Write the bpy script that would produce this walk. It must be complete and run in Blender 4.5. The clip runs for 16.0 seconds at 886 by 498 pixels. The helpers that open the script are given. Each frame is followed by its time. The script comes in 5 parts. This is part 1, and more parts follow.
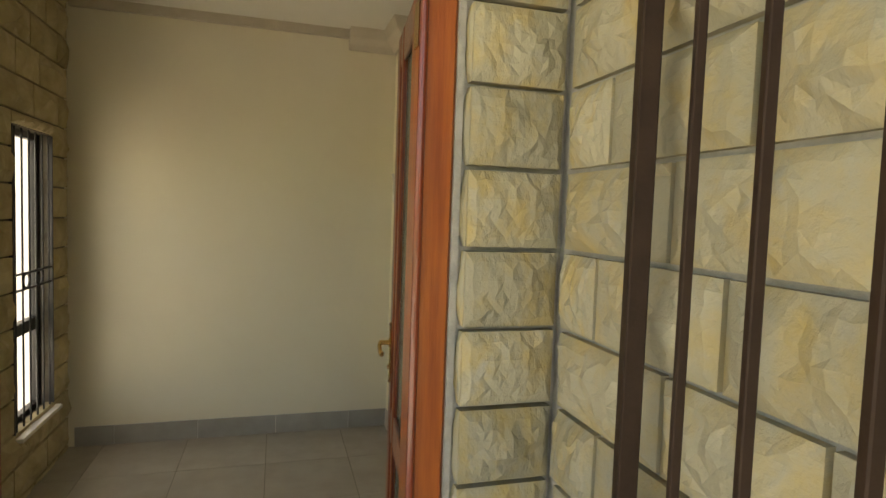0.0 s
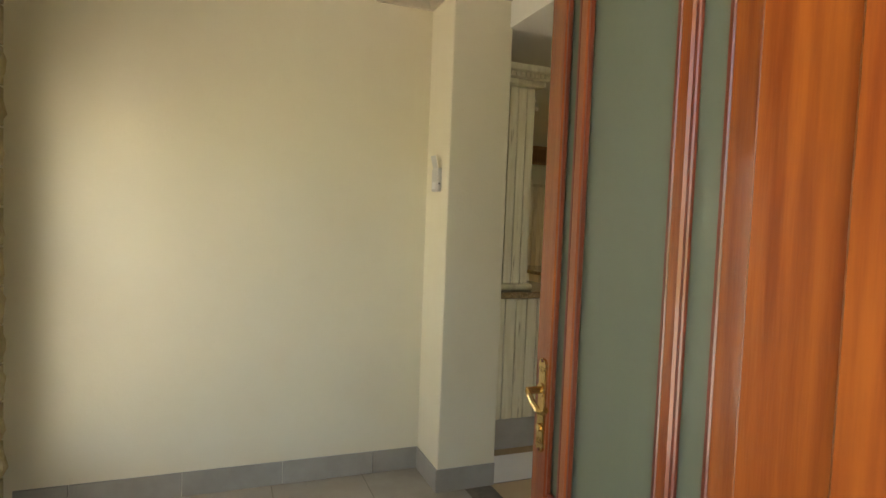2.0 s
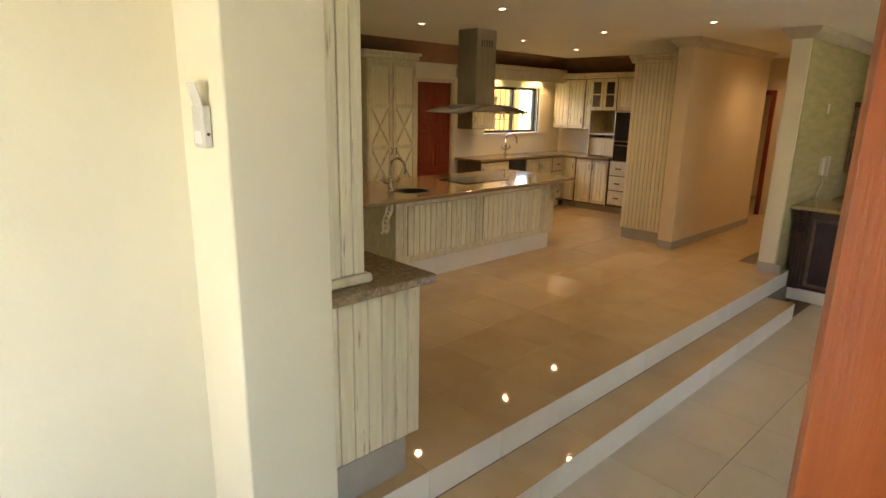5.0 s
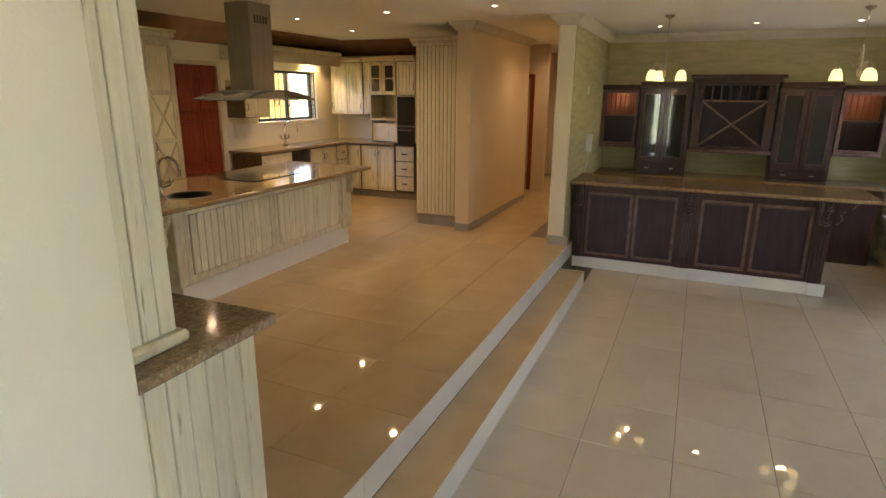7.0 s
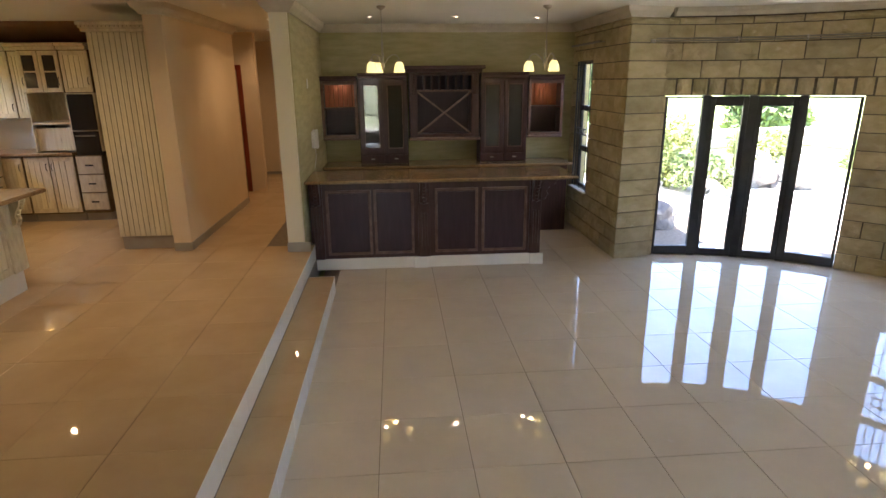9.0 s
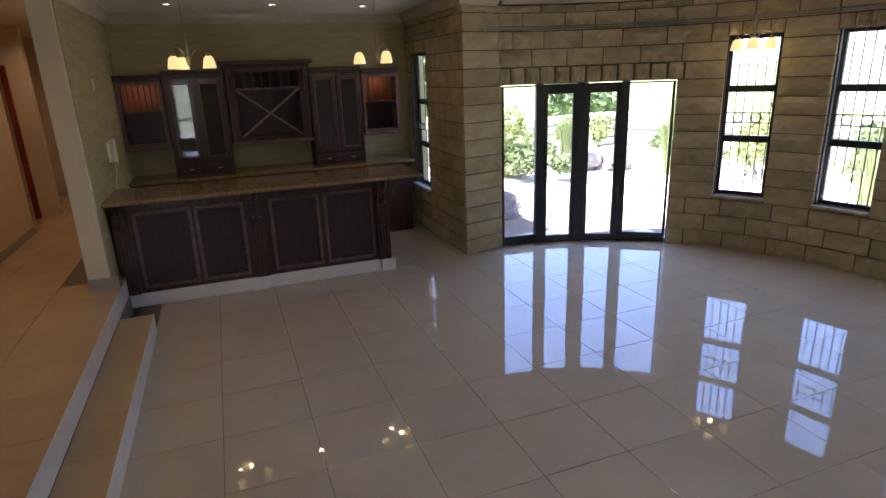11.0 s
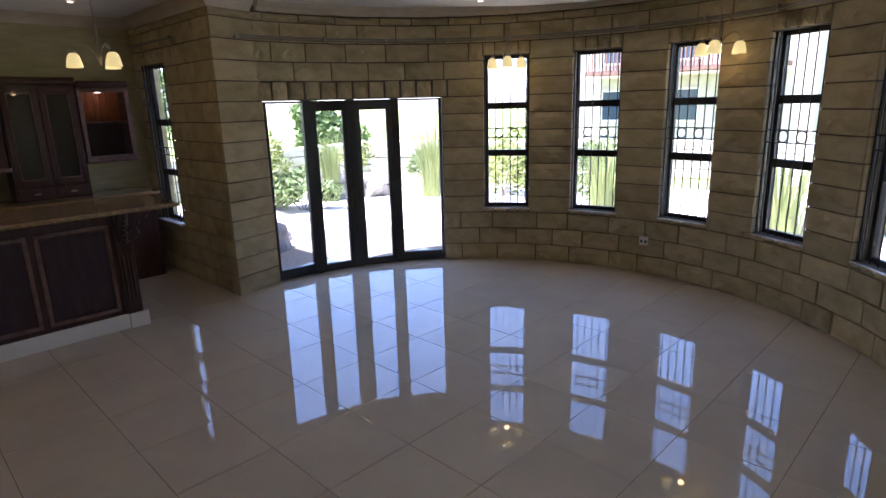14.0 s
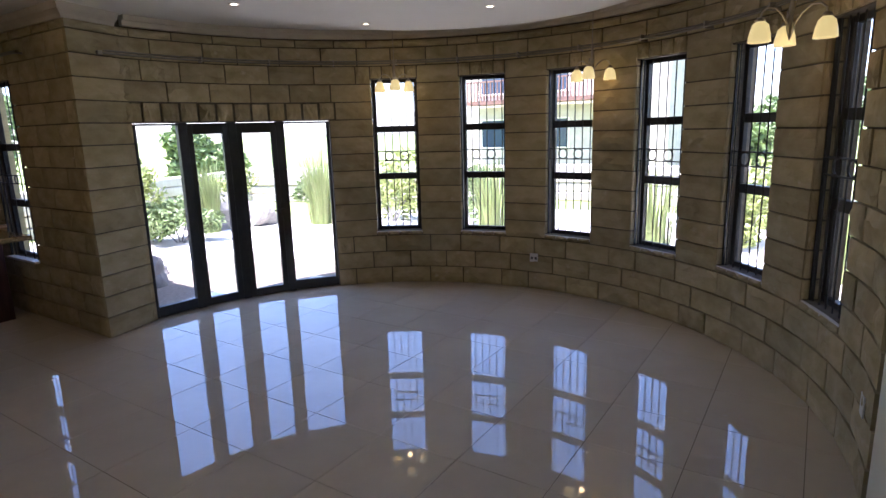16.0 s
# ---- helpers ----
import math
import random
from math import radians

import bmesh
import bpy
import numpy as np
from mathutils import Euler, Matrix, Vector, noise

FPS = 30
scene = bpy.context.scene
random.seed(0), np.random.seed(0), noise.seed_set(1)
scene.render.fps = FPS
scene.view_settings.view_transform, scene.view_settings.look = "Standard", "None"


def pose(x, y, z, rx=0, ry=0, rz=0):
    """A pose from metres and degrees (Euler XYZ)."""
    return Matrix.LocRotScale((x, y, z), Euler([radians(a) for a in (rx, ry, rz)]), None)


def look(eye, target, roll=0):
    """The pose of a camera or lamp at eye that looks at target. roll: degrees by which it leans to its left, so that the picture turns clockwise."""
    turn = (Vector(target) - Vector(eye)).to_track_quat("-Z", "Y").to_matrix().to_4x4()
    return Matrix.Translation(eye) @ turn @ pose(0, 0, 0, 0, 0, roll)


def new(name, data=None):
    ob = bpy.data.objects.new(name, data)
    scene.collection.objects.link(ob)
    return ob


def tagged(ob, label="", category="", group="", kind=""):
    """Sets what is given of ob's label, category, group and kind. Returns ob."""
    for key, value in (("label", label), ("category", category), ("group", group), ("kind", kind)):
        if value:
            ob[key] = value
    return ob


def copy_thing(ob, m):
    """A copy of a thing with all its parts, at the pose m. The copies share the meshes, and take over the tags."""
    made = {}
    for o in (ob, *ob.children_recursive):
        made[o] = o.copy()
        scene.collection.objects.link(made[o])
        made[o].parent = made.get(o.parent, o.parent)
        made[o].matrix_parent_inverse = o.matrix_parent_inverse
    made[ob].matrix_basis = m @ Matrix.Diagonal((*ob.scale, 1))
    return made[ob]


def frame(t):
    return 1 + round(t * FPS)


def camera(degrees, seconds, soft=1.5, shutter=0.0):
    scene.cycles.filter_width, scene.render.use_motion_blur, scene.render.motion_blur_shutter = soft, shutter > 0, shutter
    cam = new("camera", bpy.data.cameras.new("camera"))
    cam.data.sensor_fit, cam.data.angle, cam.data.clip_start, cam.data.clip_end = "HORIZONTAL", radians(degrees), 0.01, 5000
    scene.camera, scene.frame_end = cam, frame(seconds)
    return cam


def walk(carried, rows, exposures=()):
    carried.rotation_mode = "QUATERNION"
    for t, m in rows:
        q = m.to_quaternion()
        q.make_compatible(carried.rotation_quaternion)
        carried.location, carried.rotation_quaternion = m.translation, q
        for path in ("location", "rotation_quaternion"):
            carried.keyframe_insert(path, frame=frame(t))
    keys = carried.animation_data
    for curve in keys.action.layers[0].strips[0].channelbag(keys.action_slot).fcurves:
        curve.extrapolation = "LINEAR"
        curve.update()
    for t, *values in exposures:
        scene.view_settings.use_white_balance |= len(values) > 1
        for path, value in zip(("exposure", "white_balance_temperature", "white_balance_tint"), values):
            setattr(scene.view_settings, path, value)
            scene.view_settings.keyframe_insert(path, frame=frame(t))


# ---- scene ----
cam = camera(75.3, 16.0)
PATH = [
    (0, (-0.160, -0.080, 1.893), (0.355, 1.683, 1.781), 2.0),
    (0.5, (-0.144, 0.266, 1.955), (0.367, 2.030, 1.841), 1.9),
    (1, (-0.258, 0.477, 1.953), (0.259, 2.240, 1.842), 1.9),
    (1.5, (-0.396, 0.684, 1.927), (0.174, 2.430, 1.821), 2.0),
    (2.5, (-0.547, 1.144, 1.705), (0.224, 2.812, 1.610), 2.2),
    (3.2, (-0.488, 1.439, 1.716), (0.444, 3.013, 1.524), 1.9),
    (5.3, (-0.013, 2.264, 2.150), (1.247, 3.522, 1.683), 1.0),
    (5.5, (0.016, 2.294, 2.150), (1.294, 3.532, 1.683), 0.9),
    (6, (0.090, 2.419, 2.142), (1.451, 3.563, 1.667), 0.8),
    (6.5, (0.138, 2.622, 2.133), (1.650, 3.557, 1.654), 0.5),
    (7, (0.164, 2.762, 2.121), (1.792, 3.468, 1.636), 0.5),
    (7.5, (0.282, 2.910, 2.117), (1.995, 3.367, 1.627), 0.2),
    (8, (0.377, 2.994, 2.142), (2.140, 3.188, 1.650), -0.3),
    (8.5, (0.477, 3.017, 2.138), (2.247, 3.031, 1.635), -0.5),
    (9, (0.614, 3.078, 2.180), (2.373, 2.935, 1.661), -0.5),
    (9.2, (0.664, 3.171, 2.204), (2.412, 2.947, 1.677), -0.6),
    (11.3, (1.215, 2.968, 2.116), (2.818, 2.245, 1.574), -1.7),
    (11.5, (1.260, 2.992, 2.096), (2.819, 2.180, 1.551), -1.3),
    (12, (1.363, 3.002, 1.995), (2.850, 2.057, 1.468), -1.3),
    (12.5, (1.467, 2.962, 1.954), (2.897, 1.932, 1.425), -1.5),
    (13, (1.640, 2.941, 1.901), (3.016, 1.823, 1.403), -1.4),
    (13.5, (1.721, 2.942, 1.889), (3.039, 1.745, 1.424), -1.5),
    (14, (1.764, 2.952, 1.905), (3.019, 1.686, 1.453), -1.6),
    (14.5, (1.805, 2.938, 1.905), (2.995, 1.604, 1.470), -1.6),
    (15, (1.817, 2.927, 1.886), (2.942, 1.530, 1.473), -1.6),
    (15.5, (1.871, 2.956, 1.869), (2.919, 1.495, 1.477), -1.6),
    (16, (1.872, 2.950, 1.831), (2.860, 1.444, 1.458), -1.6),
]
walk(cam, [(t, look(eye, target, roll)) for t, eye, target, roll in PATH],
     exposures=[(0, 1.75, 8300, 12), (1.5, 2.35, 7700, 12), (3, 2.8, 7300, 15), (5.3, 3.75, 6800, 15), (7, 3.75, 6300, 15), (9.2, 3.5, 6100, 20), (11.3, 2.65, 5600, 27), (13, 2.45, 5500, 27), (16, 2.3, 5500, 27)])

# ---- world, sun, exposure ----
world = bpy.data.worlds.new("world")
scene.world = world
world.use_nodes = True
wn, wl = world.node_tree.nodes, world.node_tree.links
sky = wn.new("ShaderNodeTexSky")
sky.sky_type = "NISHITA"
sky.sun_disc = False
sky.sun_elevation, sky.sun_rotation = radians(72), radians(14)
wn["Background"].inputs["Strength"].default_value = 0.15
wl.new(sky.outputs[0], wn["Background"].inputs["Color"])
sun = new("sun", bpy.data.lights.new("sun", "SUN"))
sun.data.energy, sun.data.angle, sun.data.color = 5.0, radians(0.6), (1.0, 0.95, 0.87)
sun.matrix_world = look((0, 0, 20), (-1.6, -6.3, 0))

window_sky = new("window_sky", bpy.data.lights.new("window_sky", "AREA"))
window_sky.data.shape, window_sky.data.size, window_sky.data.size_y = "RECTANGLE", 0.64, 1.86
window_sky.data.energy, window_sky.data.color = 1.7, (1.0, 0.97, 0.90)
window_sky.matrix_world = pose(-1.785, 4.18, 1.56, 90, 0, -90)


# ---- materials ----
def material(name, color, rough=0.5, metal=0.0, color2=None, scale=8.0, detail=4.0, lo=0.35, hi=0.65, stretch=(1, 1, 1),
             bump=0.0, bump_scale=40.0, bump_stretch=(1, 1, 1), per=0.0, spec=0.5, coat=0.0, emit=None, power=0.0, wear=None,
             wear_scale=3.0, wear_lo=0.6, wear_hi=0.75, rough_var=0.0, trans=0.0, ior=1.45, island=False, coords="Object"):
    m = bpy.data.materials.new(name)
    m.use_nodes = True
    nt = m.node_tree
    n, l = nt.nodes, nt.links
    b = n["Principled BSDF"]
    b.inputs["Roughness"].default_value, b.inputs["Metallic"].default_value = rough, metal
    b.inputs["Specular IOR Level"].default_value, b.inputs["Coat Weight"].default_value = spec, coat
    b.inputs["Coat Roughness"].default_value, b.inputs["Transmission Weight"].default_value, b.inputs["IOR"].default_value = 0.08, trans, ior
    b.inputs["Base Color"].default_value = (*color, 1)
    if emit:
        b.inputs["Emission Color"].default_value, b.inputs["Emission Strength"].default_value = (*emit, 1), power
    if not (color2 or bump or per or wear):
        return m
    tc = n.new("ShaderNodeTexCoord")
    src = tc.outputs[coords]
    if per:
        info = n.new("ShaderNodeNewGeometry" if island else "ShaderNodeObjectInfo")
        rnd = info.outputs["Random Per Island" if island else "Random"]
        off = n.new("ShaderNodeVectorMath")
        off.operation = "MULTIPLY_ADD"
        comb = n.new("ShaderNodeCombineXYZ")
        for k in range(3):
            l.new(rnd, comb.inputs[k])
        l.new(comb.outputs[0], off.inputs[0])
        off.inputs[1].default_value = (31, 17, 23)
        l.new(src, off.inputs[2])
        src = off.outputs[0]

    def noise_at(sc, st, det):
        mp = n.new("ShaderNodeMapping")
        mp.inputs["Scale"].default_value = st
        l.new(src, mp.inputs[0])
        t = n.new("ShaderNodeTexNoise")
        t.inputs["Scale"].default_value, t.inputs["Detail"].default_value, t.inputs["Roughness"].default_value = sc, det, 0.6
        l.new(mp.outputs[0], t.inputs["Vector"])
        return t.outputs["Fac"]

    def ramp(fac, a, z):
        r = n.new("ShaderNodeMapRange")
        r.inputs["From Min"].default_value, r.inputs["From Max"].default_value = a, z
        l.new(fac, r.inputs["Value"])
        return r.outputs[0]

    def mixed(fac, a, z):
        x = n.new("ShaderNodeMix")
        x.data_type = "RGBA"
        l.new(fac, x.inputs["Factor"])
        for sock, v in ((x.inputs[6], a), (x.inputs[7], z)):
            if isinstance(v, tuple):
                sock.default_value = (*v, 1)
            else:
                l.new(v, sock)
        return x.outputs[2]

    col = color
    if color2:
        f1 = ramp(noise_at(scale, stretch, detail), lo, hi)
        col = mixed(f1, color, color2)
        if rough_var:
            rr = n.new("ShaderNodeMapRange")
            rr.inputs["To Min"].default_value, rr.inputs["To Max"].default_value = rough, rough + rough_var
            l.new(f1, rr.inputs["Value"])
            l.new(rr.outputs[0], b.inputs["Roughness"])
    if wear:
        col = mixed(ramp(noise_at(wear_scale, stretch, 6.0), wear_lo, wear_hi), col, wear)
    if per:
        hsv = n.new("ShaderNodeHueSaturation")
        mr = n.new("ShaderNodeMapRange")
        mr.inputs["To Min"].default_value, mr.inputs["To Max"].default_value = 1 - per, 1 + per
        l.new(rnd, mr.inputs["Value"])
        l.new(mr.outputs[0], hsv.inputs["Value"])
        if isinstance(col, tuple):
            hsv.inputs["Color"].default_value = (*col, 1)
        else:
            l.new(col, hsv.inputs["Color"])
        col = hsv.outputs[0]
    if not isinstance(col, tuple):
        l.new(col, b.inputs["Base Color"])
    if bump:
        bp = n.new("ShaderNodeBump")
        bp.inputs["Strength"].default_value, bp.inputs["Distance"].default_value = bump, 0.01
        l.new(noise_at(bump_scale, bump_stretch, 5.0), bp.inputs["Height"])
        l.new(bp.outputs[0], b.inputs["Normal"])
    return m


PLASTER = material("plaster", (0.82, 0.76, 0.57), 0.7, color2=(0.79, 0.72, 0.53), scale=1.2, bump=0.12, bump_scale=60)
PLASTER_PEACH = material("plaster_warm", (0.78, 0.63, 0.43), 0.65, color2=(0.74, 0.59, 0.39), scale=1.5, bump=0.12, bump_scale=60)
GREEN_WALL = material("textured_wall", (0.40, 0.35, 0.17), 0.6, color2=(0.50, 0.44, 0.23), scale=3, stretch=(1, 1, 6), bump=0.5, bump_scale=12, bump_stretch=(1, 1, 5))
CEILING = material("ceiling_paint", (0.82, 0.79, 0.68), 0.8, color2=(0.78, 0.75, 0.64), scale=0.8)
CORNICE = material("cornice_paint", (0.62, 0.55, 0.42), 0.6, color2=(0.55, 0.48, 0.35), scale=5, bump=0.1)
STONE = material("sandstone", (0.52, 0.43, 0.245), 0.85, color2=(0.40, 0.32, 0.165), scale=2.5, detail=6, stretch=(1, 0.04, 0.6), per=0.14, bump=0.5, bump_stretch=(1, 0.04, 0.5),
                 bump_scale=14, wear=(0.54, 0.46, 0.30), wear_scale=4)
STONE_OUT = material("sandstone_pale", (0.31, 0.285, 0.20), 0.85, color2=(0.37, 0.28, 0.11), scale=3, stretch=(1, 0.04, 0.5), bump_stretch=(1, 0.04, 0.5), detail=7, lo=0.45, hi=0.7, per=0.12, bump=0.55,
                     bump_scale=16, wear=(0.30, 0.285, 0.22), wear_scale=4, wear_lo=0.58, wear_hi=0.7)
MORTAR = material("mortar", (0.17, 0.145, 0.10), 0.9, color2=(0.12, 0.10, 0.07), scale=20, bump=0.4)
MORTAR_OUT = material("mortar_grey", (0.36, 0.35, 0.31), 0.9, color2=(0.28, 0.27, 0.24), scale=18, bump=0.5)
TILE = material("polished_porcelain", (0.70, 0.61, 0.46), 0.022, color2=(0.65, 0.56, 0.42), scale=2.5, per=0.025, spec=0.95, wear=(0.69, 0.61, 0.50), wear_scale=14)
TILE_K = material("polished_porcelain_warm", (0.60, 0.44, 0.25), 0.035, color2=(0.54, 0.39, 0.21), scale=2.5, per=0.025, spec=0.85)
GROUT = material("grout", (0.22, 0.18, 0.13), 0.9, color2=(0.17, 0.14, 0.10), scale=20)
TILE_E = material("matt_porcelain", (0.42, 0.38, 0.31), 0.25, color2=(0.37, 0.33, 0.27), scale=4, per=0.02, bump=0.03, bump_scale=120)
SKIRT = material("skirting_tile", (0.40, 0.37, 0.31), 0.28, color2=(0.35, 0.32, 0.26), scale=6, per=0.03)
RISER = material("riser_tile", (0.84, 0.80, 0.70), 0.16, color2=(0.80, 0.75, 0.64), scale=3, per=0.02)
OAK = material("distressed_cream_paint", (0.82, 0.755, 0.55), 0.5, color2=(0.73, 0.655, 0.44), scale=7, stretch=(6, 6, 0.5), wear=(0.33, 0.25, 0.13),
               wear_scale=6, wear_lo=0.62, wear_hi=0.74, bump=0.25, bump_scale=30, bump_stretch=(5, 5, 0.4), per=0.06)
OAK_IN = material("glazed_cream_frame", (0.74, 0.67, 0.47), 0.5, color2=(0.60, 0.52, 0.34), scale=9, stretch=(3, 3, 1), bump=0.2, bump_scale=30)
GROOVE = material("plank_groove", (0.20, 0.145, 0.075), 0.8, color2=(0.13, 0.09, 0.045), scale=20)
MAHOG = material("dark_mahogany", (0.075, 0.032, 0.026), 0.35, color2=(0.045, 0.018, 0.015), scale=6, stretch=(6, 6, 0.5), bump=0.1, bump_scale=40, coat=0.2)
MAHOG_P = material("plum_panel", (0.050, 0.023, 0.028), 0.4, color2=(0.035, 0.015, 0.018), scale=4, stretch=(5, 5, 0.6))
MAHOG_L = material("worn_mahogany_moulding", (0.20, 0.12, 0.085), 0.4, color2=(0.12, 0.06, 0.045), scale=14)
BRACE_PALE = material("pale_brace_timber", (0.30, 0.20, 0.15), 0.45, color2=(0.20, 0.12, 0.09), scale=12)
# upper cabinet backs: the spot's warm glow is put into this red colour
SHELF_GLOW = material("shelf_back_glow_tint", (0.42, 0.13, 0.05), 0.5, color2=(0.28, 0.075, 0.03), scale=10, stretch=(8, 8, 0.4))
GRANITE = material("granite", (0.36, 0.25, 0.13), 0.10, color2=(0.20, 0.135, 0.07), scale=38, detail=5, wear=(0.44, 0.33, 0.19), wear_scale=95, wear_lo=0.56, wear_hi=0.62)
DOOR_RED = material("red_stained_door", (0.30, 0.055, 0.022), 0.35, color2=(0.20, 0.032, 0.014), scale=5, stretch=(6, 6, 0.5), coat=0.3)
VARNISH = material("varnished_meranti", (0.37, 0.098, 0.018), 0.3, color2=(0.22, 0.045, 0.010), scale=4, stretch=(7, 7, 0.45), coat=0.5, bump=0.12, bump_scale=50,
                   bump_stretch=(6, 6, 0.4))
VARNISH_D = material("dark_varnished_edge", (0.20, 0.035, 0.012), 0.3, color2=(0.12, 0.02, 0.008), scale=5, stretch=(7, 7, 0.5), coat=0.5)
BLACK = material("black_window_steel", (0.022, 0.021, 0.020), 0.4, color2=(0.035, 0.032, 0.028), scale=12)
BROWN_IRON = material("brown_painted_iron", (0.032, 0.018, 0.011), 0.55, color2=(0.024, 0.013, 0.008), scale=15, bump=0.1, spec=0.2)
STEEL = material("brushed_steel", (0.36, 0.34, 0.31), 0.3, 1.0, color2=(0.30, 0.28, 0.25), scale=8, stretch=(8, 8, 0.3))
CHROME = material("chrome", (0.75, 0.74, 0.72), 0.1, 1.0)
NICKEL = material("aged_nickel", (0.45, 0.40, 0.32), 0.3, 1.0)
RAIL = material("satin_rail", (0.30, 0.27, 0.21), 0.4, 0.6)
BRASS = material("brass", (0.75, 0.52, 0.20), 0.25, 1.0, color2=(0.55, 0.38, 0.16), scale=12)
WHITE_PL = material("white_plastic", (0.74, 0.73, 0.68), 0.35)
GLASS = material("clear_glass", (1, 1, 1), 0.0, trans=1.0, ior=1.05)
FROST = material("frosted_glass", (0.30, 0.34, 0.25), 0.25, trans=0.45, ior=1.3, color2=(0.28, 0.32, 0.23), scale=2)
CAB_GLASS = material("cabinet_glass", (0.03, 0.025, 0.02), 0.04, spec=0.8)
SMOKE = material("oven_glass", (0.02, 0.018, 0.016), 0.08)
SHADE = material("lit_opal_shade", (0.9, 0.75, 0.45), 0.4, emit=(1.0, 0.78, 0.26), power=0.14)
BULB = material("lit_downlight", (1, 0.9, 0.7), 0.4, emit=(1.0, 0.86, 0.60), power=2.5)
RIM = material("downlight_rim", (0.70, 0.66, 0.55), 0.4)
LAWN = material("lawn", (0.16, 0.22, 0.05), 0.9, color2=(0.26, 0.30, 0.10), scale=3, bump=0.6, bump_scale=60)
PAVE = material("paving", (0.66, 0.62, 0.54), 0.8, color2=(0.56, 0.52, 0.45), scale=4, bump=0.3)
LEAF = material("leaves", (0.12, 0.17, 0.06), 0.6, color2=(0.20, 0.26, 0.10), scale=6, per=0.3, island=True)
LEAF_Y = material("yellow_green_leaves", (0.30, 0.34, 0.10), 0.6, color2=(0.20, 0.24, 0.07), scale=6, per=0.3, island=True)
REED = material("reeds", (0.24, 0.31, 0.10), 0.6, color2=(0.24, 0.26, 0.10), scale=5, per=0.25, island=True)
ROCK = material("garden_rock", (0.17, 0.16, 0.15), 0.9, color2=(0.28, 0.26, 0.23), scale=5, bump=0.8, bump_scale=12)
GARDEN_WALL = material("pale_garden_wall", (0.60, 0.54, 0.45), 0.9, color2=(0.50, 0.44, 0.36), scale=3)
ROOF = material("roof_tile", (0.22, 0.12, 0.09), 0.8, color2=(0.16, 0.09, 0.07), scale=6)
WINDOW_DARK = material("far_window_glass", (0.05, 0.07, 0.10), 0.1)
BROWN_COVE = material("brown_plaster_cove", (0.34, 0.19, 0.09), 0.6, color2=(0.25, 0.13, 0.06), scale=4, bump=0.1)
TIMBER = material("sunlit_timber_fence", (0.55, 0.30, 0.10), 0.7, color2=(0.42, 0.22, 0.07), scale=6, stretch=(5, 5, 0.5))


# ---- building helpers ----
def box(bm, x0, x1, y0, y1, z0, z1, bev=0.0):
    vs = [bm.verts.new((x, y, z)) for x in (x0, x1) for y in (y0, y1) for z in (z0, z1)]
    fs = [bm.faces.new([vs[i] for i in q]) for q in ((0, 1, 3, 2), (4, 6, 7, 5), (0, 4, 5, 1), (2, 3, 7, 6), (0, 2, 6, 4), (1, 5, 7, 3))]
    if bev:
        bmesh.ops.bevel(bm, geom=list({e for f in fs for e in f.edges}), offset=bev, segments=1, affect="EDGES")
    return bm


def boxes(*items, bev=0.0):
    bm = bmesh.new()
    for b in items:
        box(bm, *b, bev=bev)
    return bm


def rod(bm, a, b, r, seg=10, r2=None):
    a, b = Vector(a), Vector(b)
    m = Matrix.Translation((a + b) / 2) @ (b - a).to_track_quat("Z", "Y").to_matrix().to_4x4()
    bmesh.ops.create_cone(bm, cap_ends=True, segments=seg, radius1=r, radius2=r if r2 is None else r2, depth=(b - a).length, matrix=m)
    return bm


def path_tube(bm, pts, r, seg=8):
    for a, b in zip(pts, pts[1:]):
        rod(bm, a, b, r, seg)
    return bm


def lathe(bm, profile, at=(0, 0, 0), seg=20):
    """A turned shape: (radius, height) pairs round an upright axis."""
    rings = [[bm.verts.new((at[0] + r * math.cos(2 * math.pi * k / seg), at[1] + r * math.sin(2 * math.pi * k / seg), at[2] + z)) for k in range(seg)] for r, z in profile]
    for a, b in zip(rings, rings[1:]):
        for k in range(seg):
            bm.faces.new((a[k], a[(k + 1) % seg], b[(k + 1) % seg], b[k]))
    for ring in (rings[0], rings[-1]):
        if len(set(v.co.to_tuple(5) for v in ring)) > 2:
            bm.faces.new(ring)
    bmesh.ops.recalc_face_normals(bm, faces=bm.faces)
    return bm


def ring(bm, c, r, t, axis="Y", seg=18):
    """A round hoop in the plane across axis."""
    pts = []
    for k in range(seg + 1):
        a = 2 * math.pi * k / seg
        pts.append(Vector(c) + (Vector((math.cos(a), 0, math.sin(a))) if axis == "Y" else Vector((math.cos(a), math.sin(a), 0))) * r)
    return path_tube(bm, pts, t, 6)


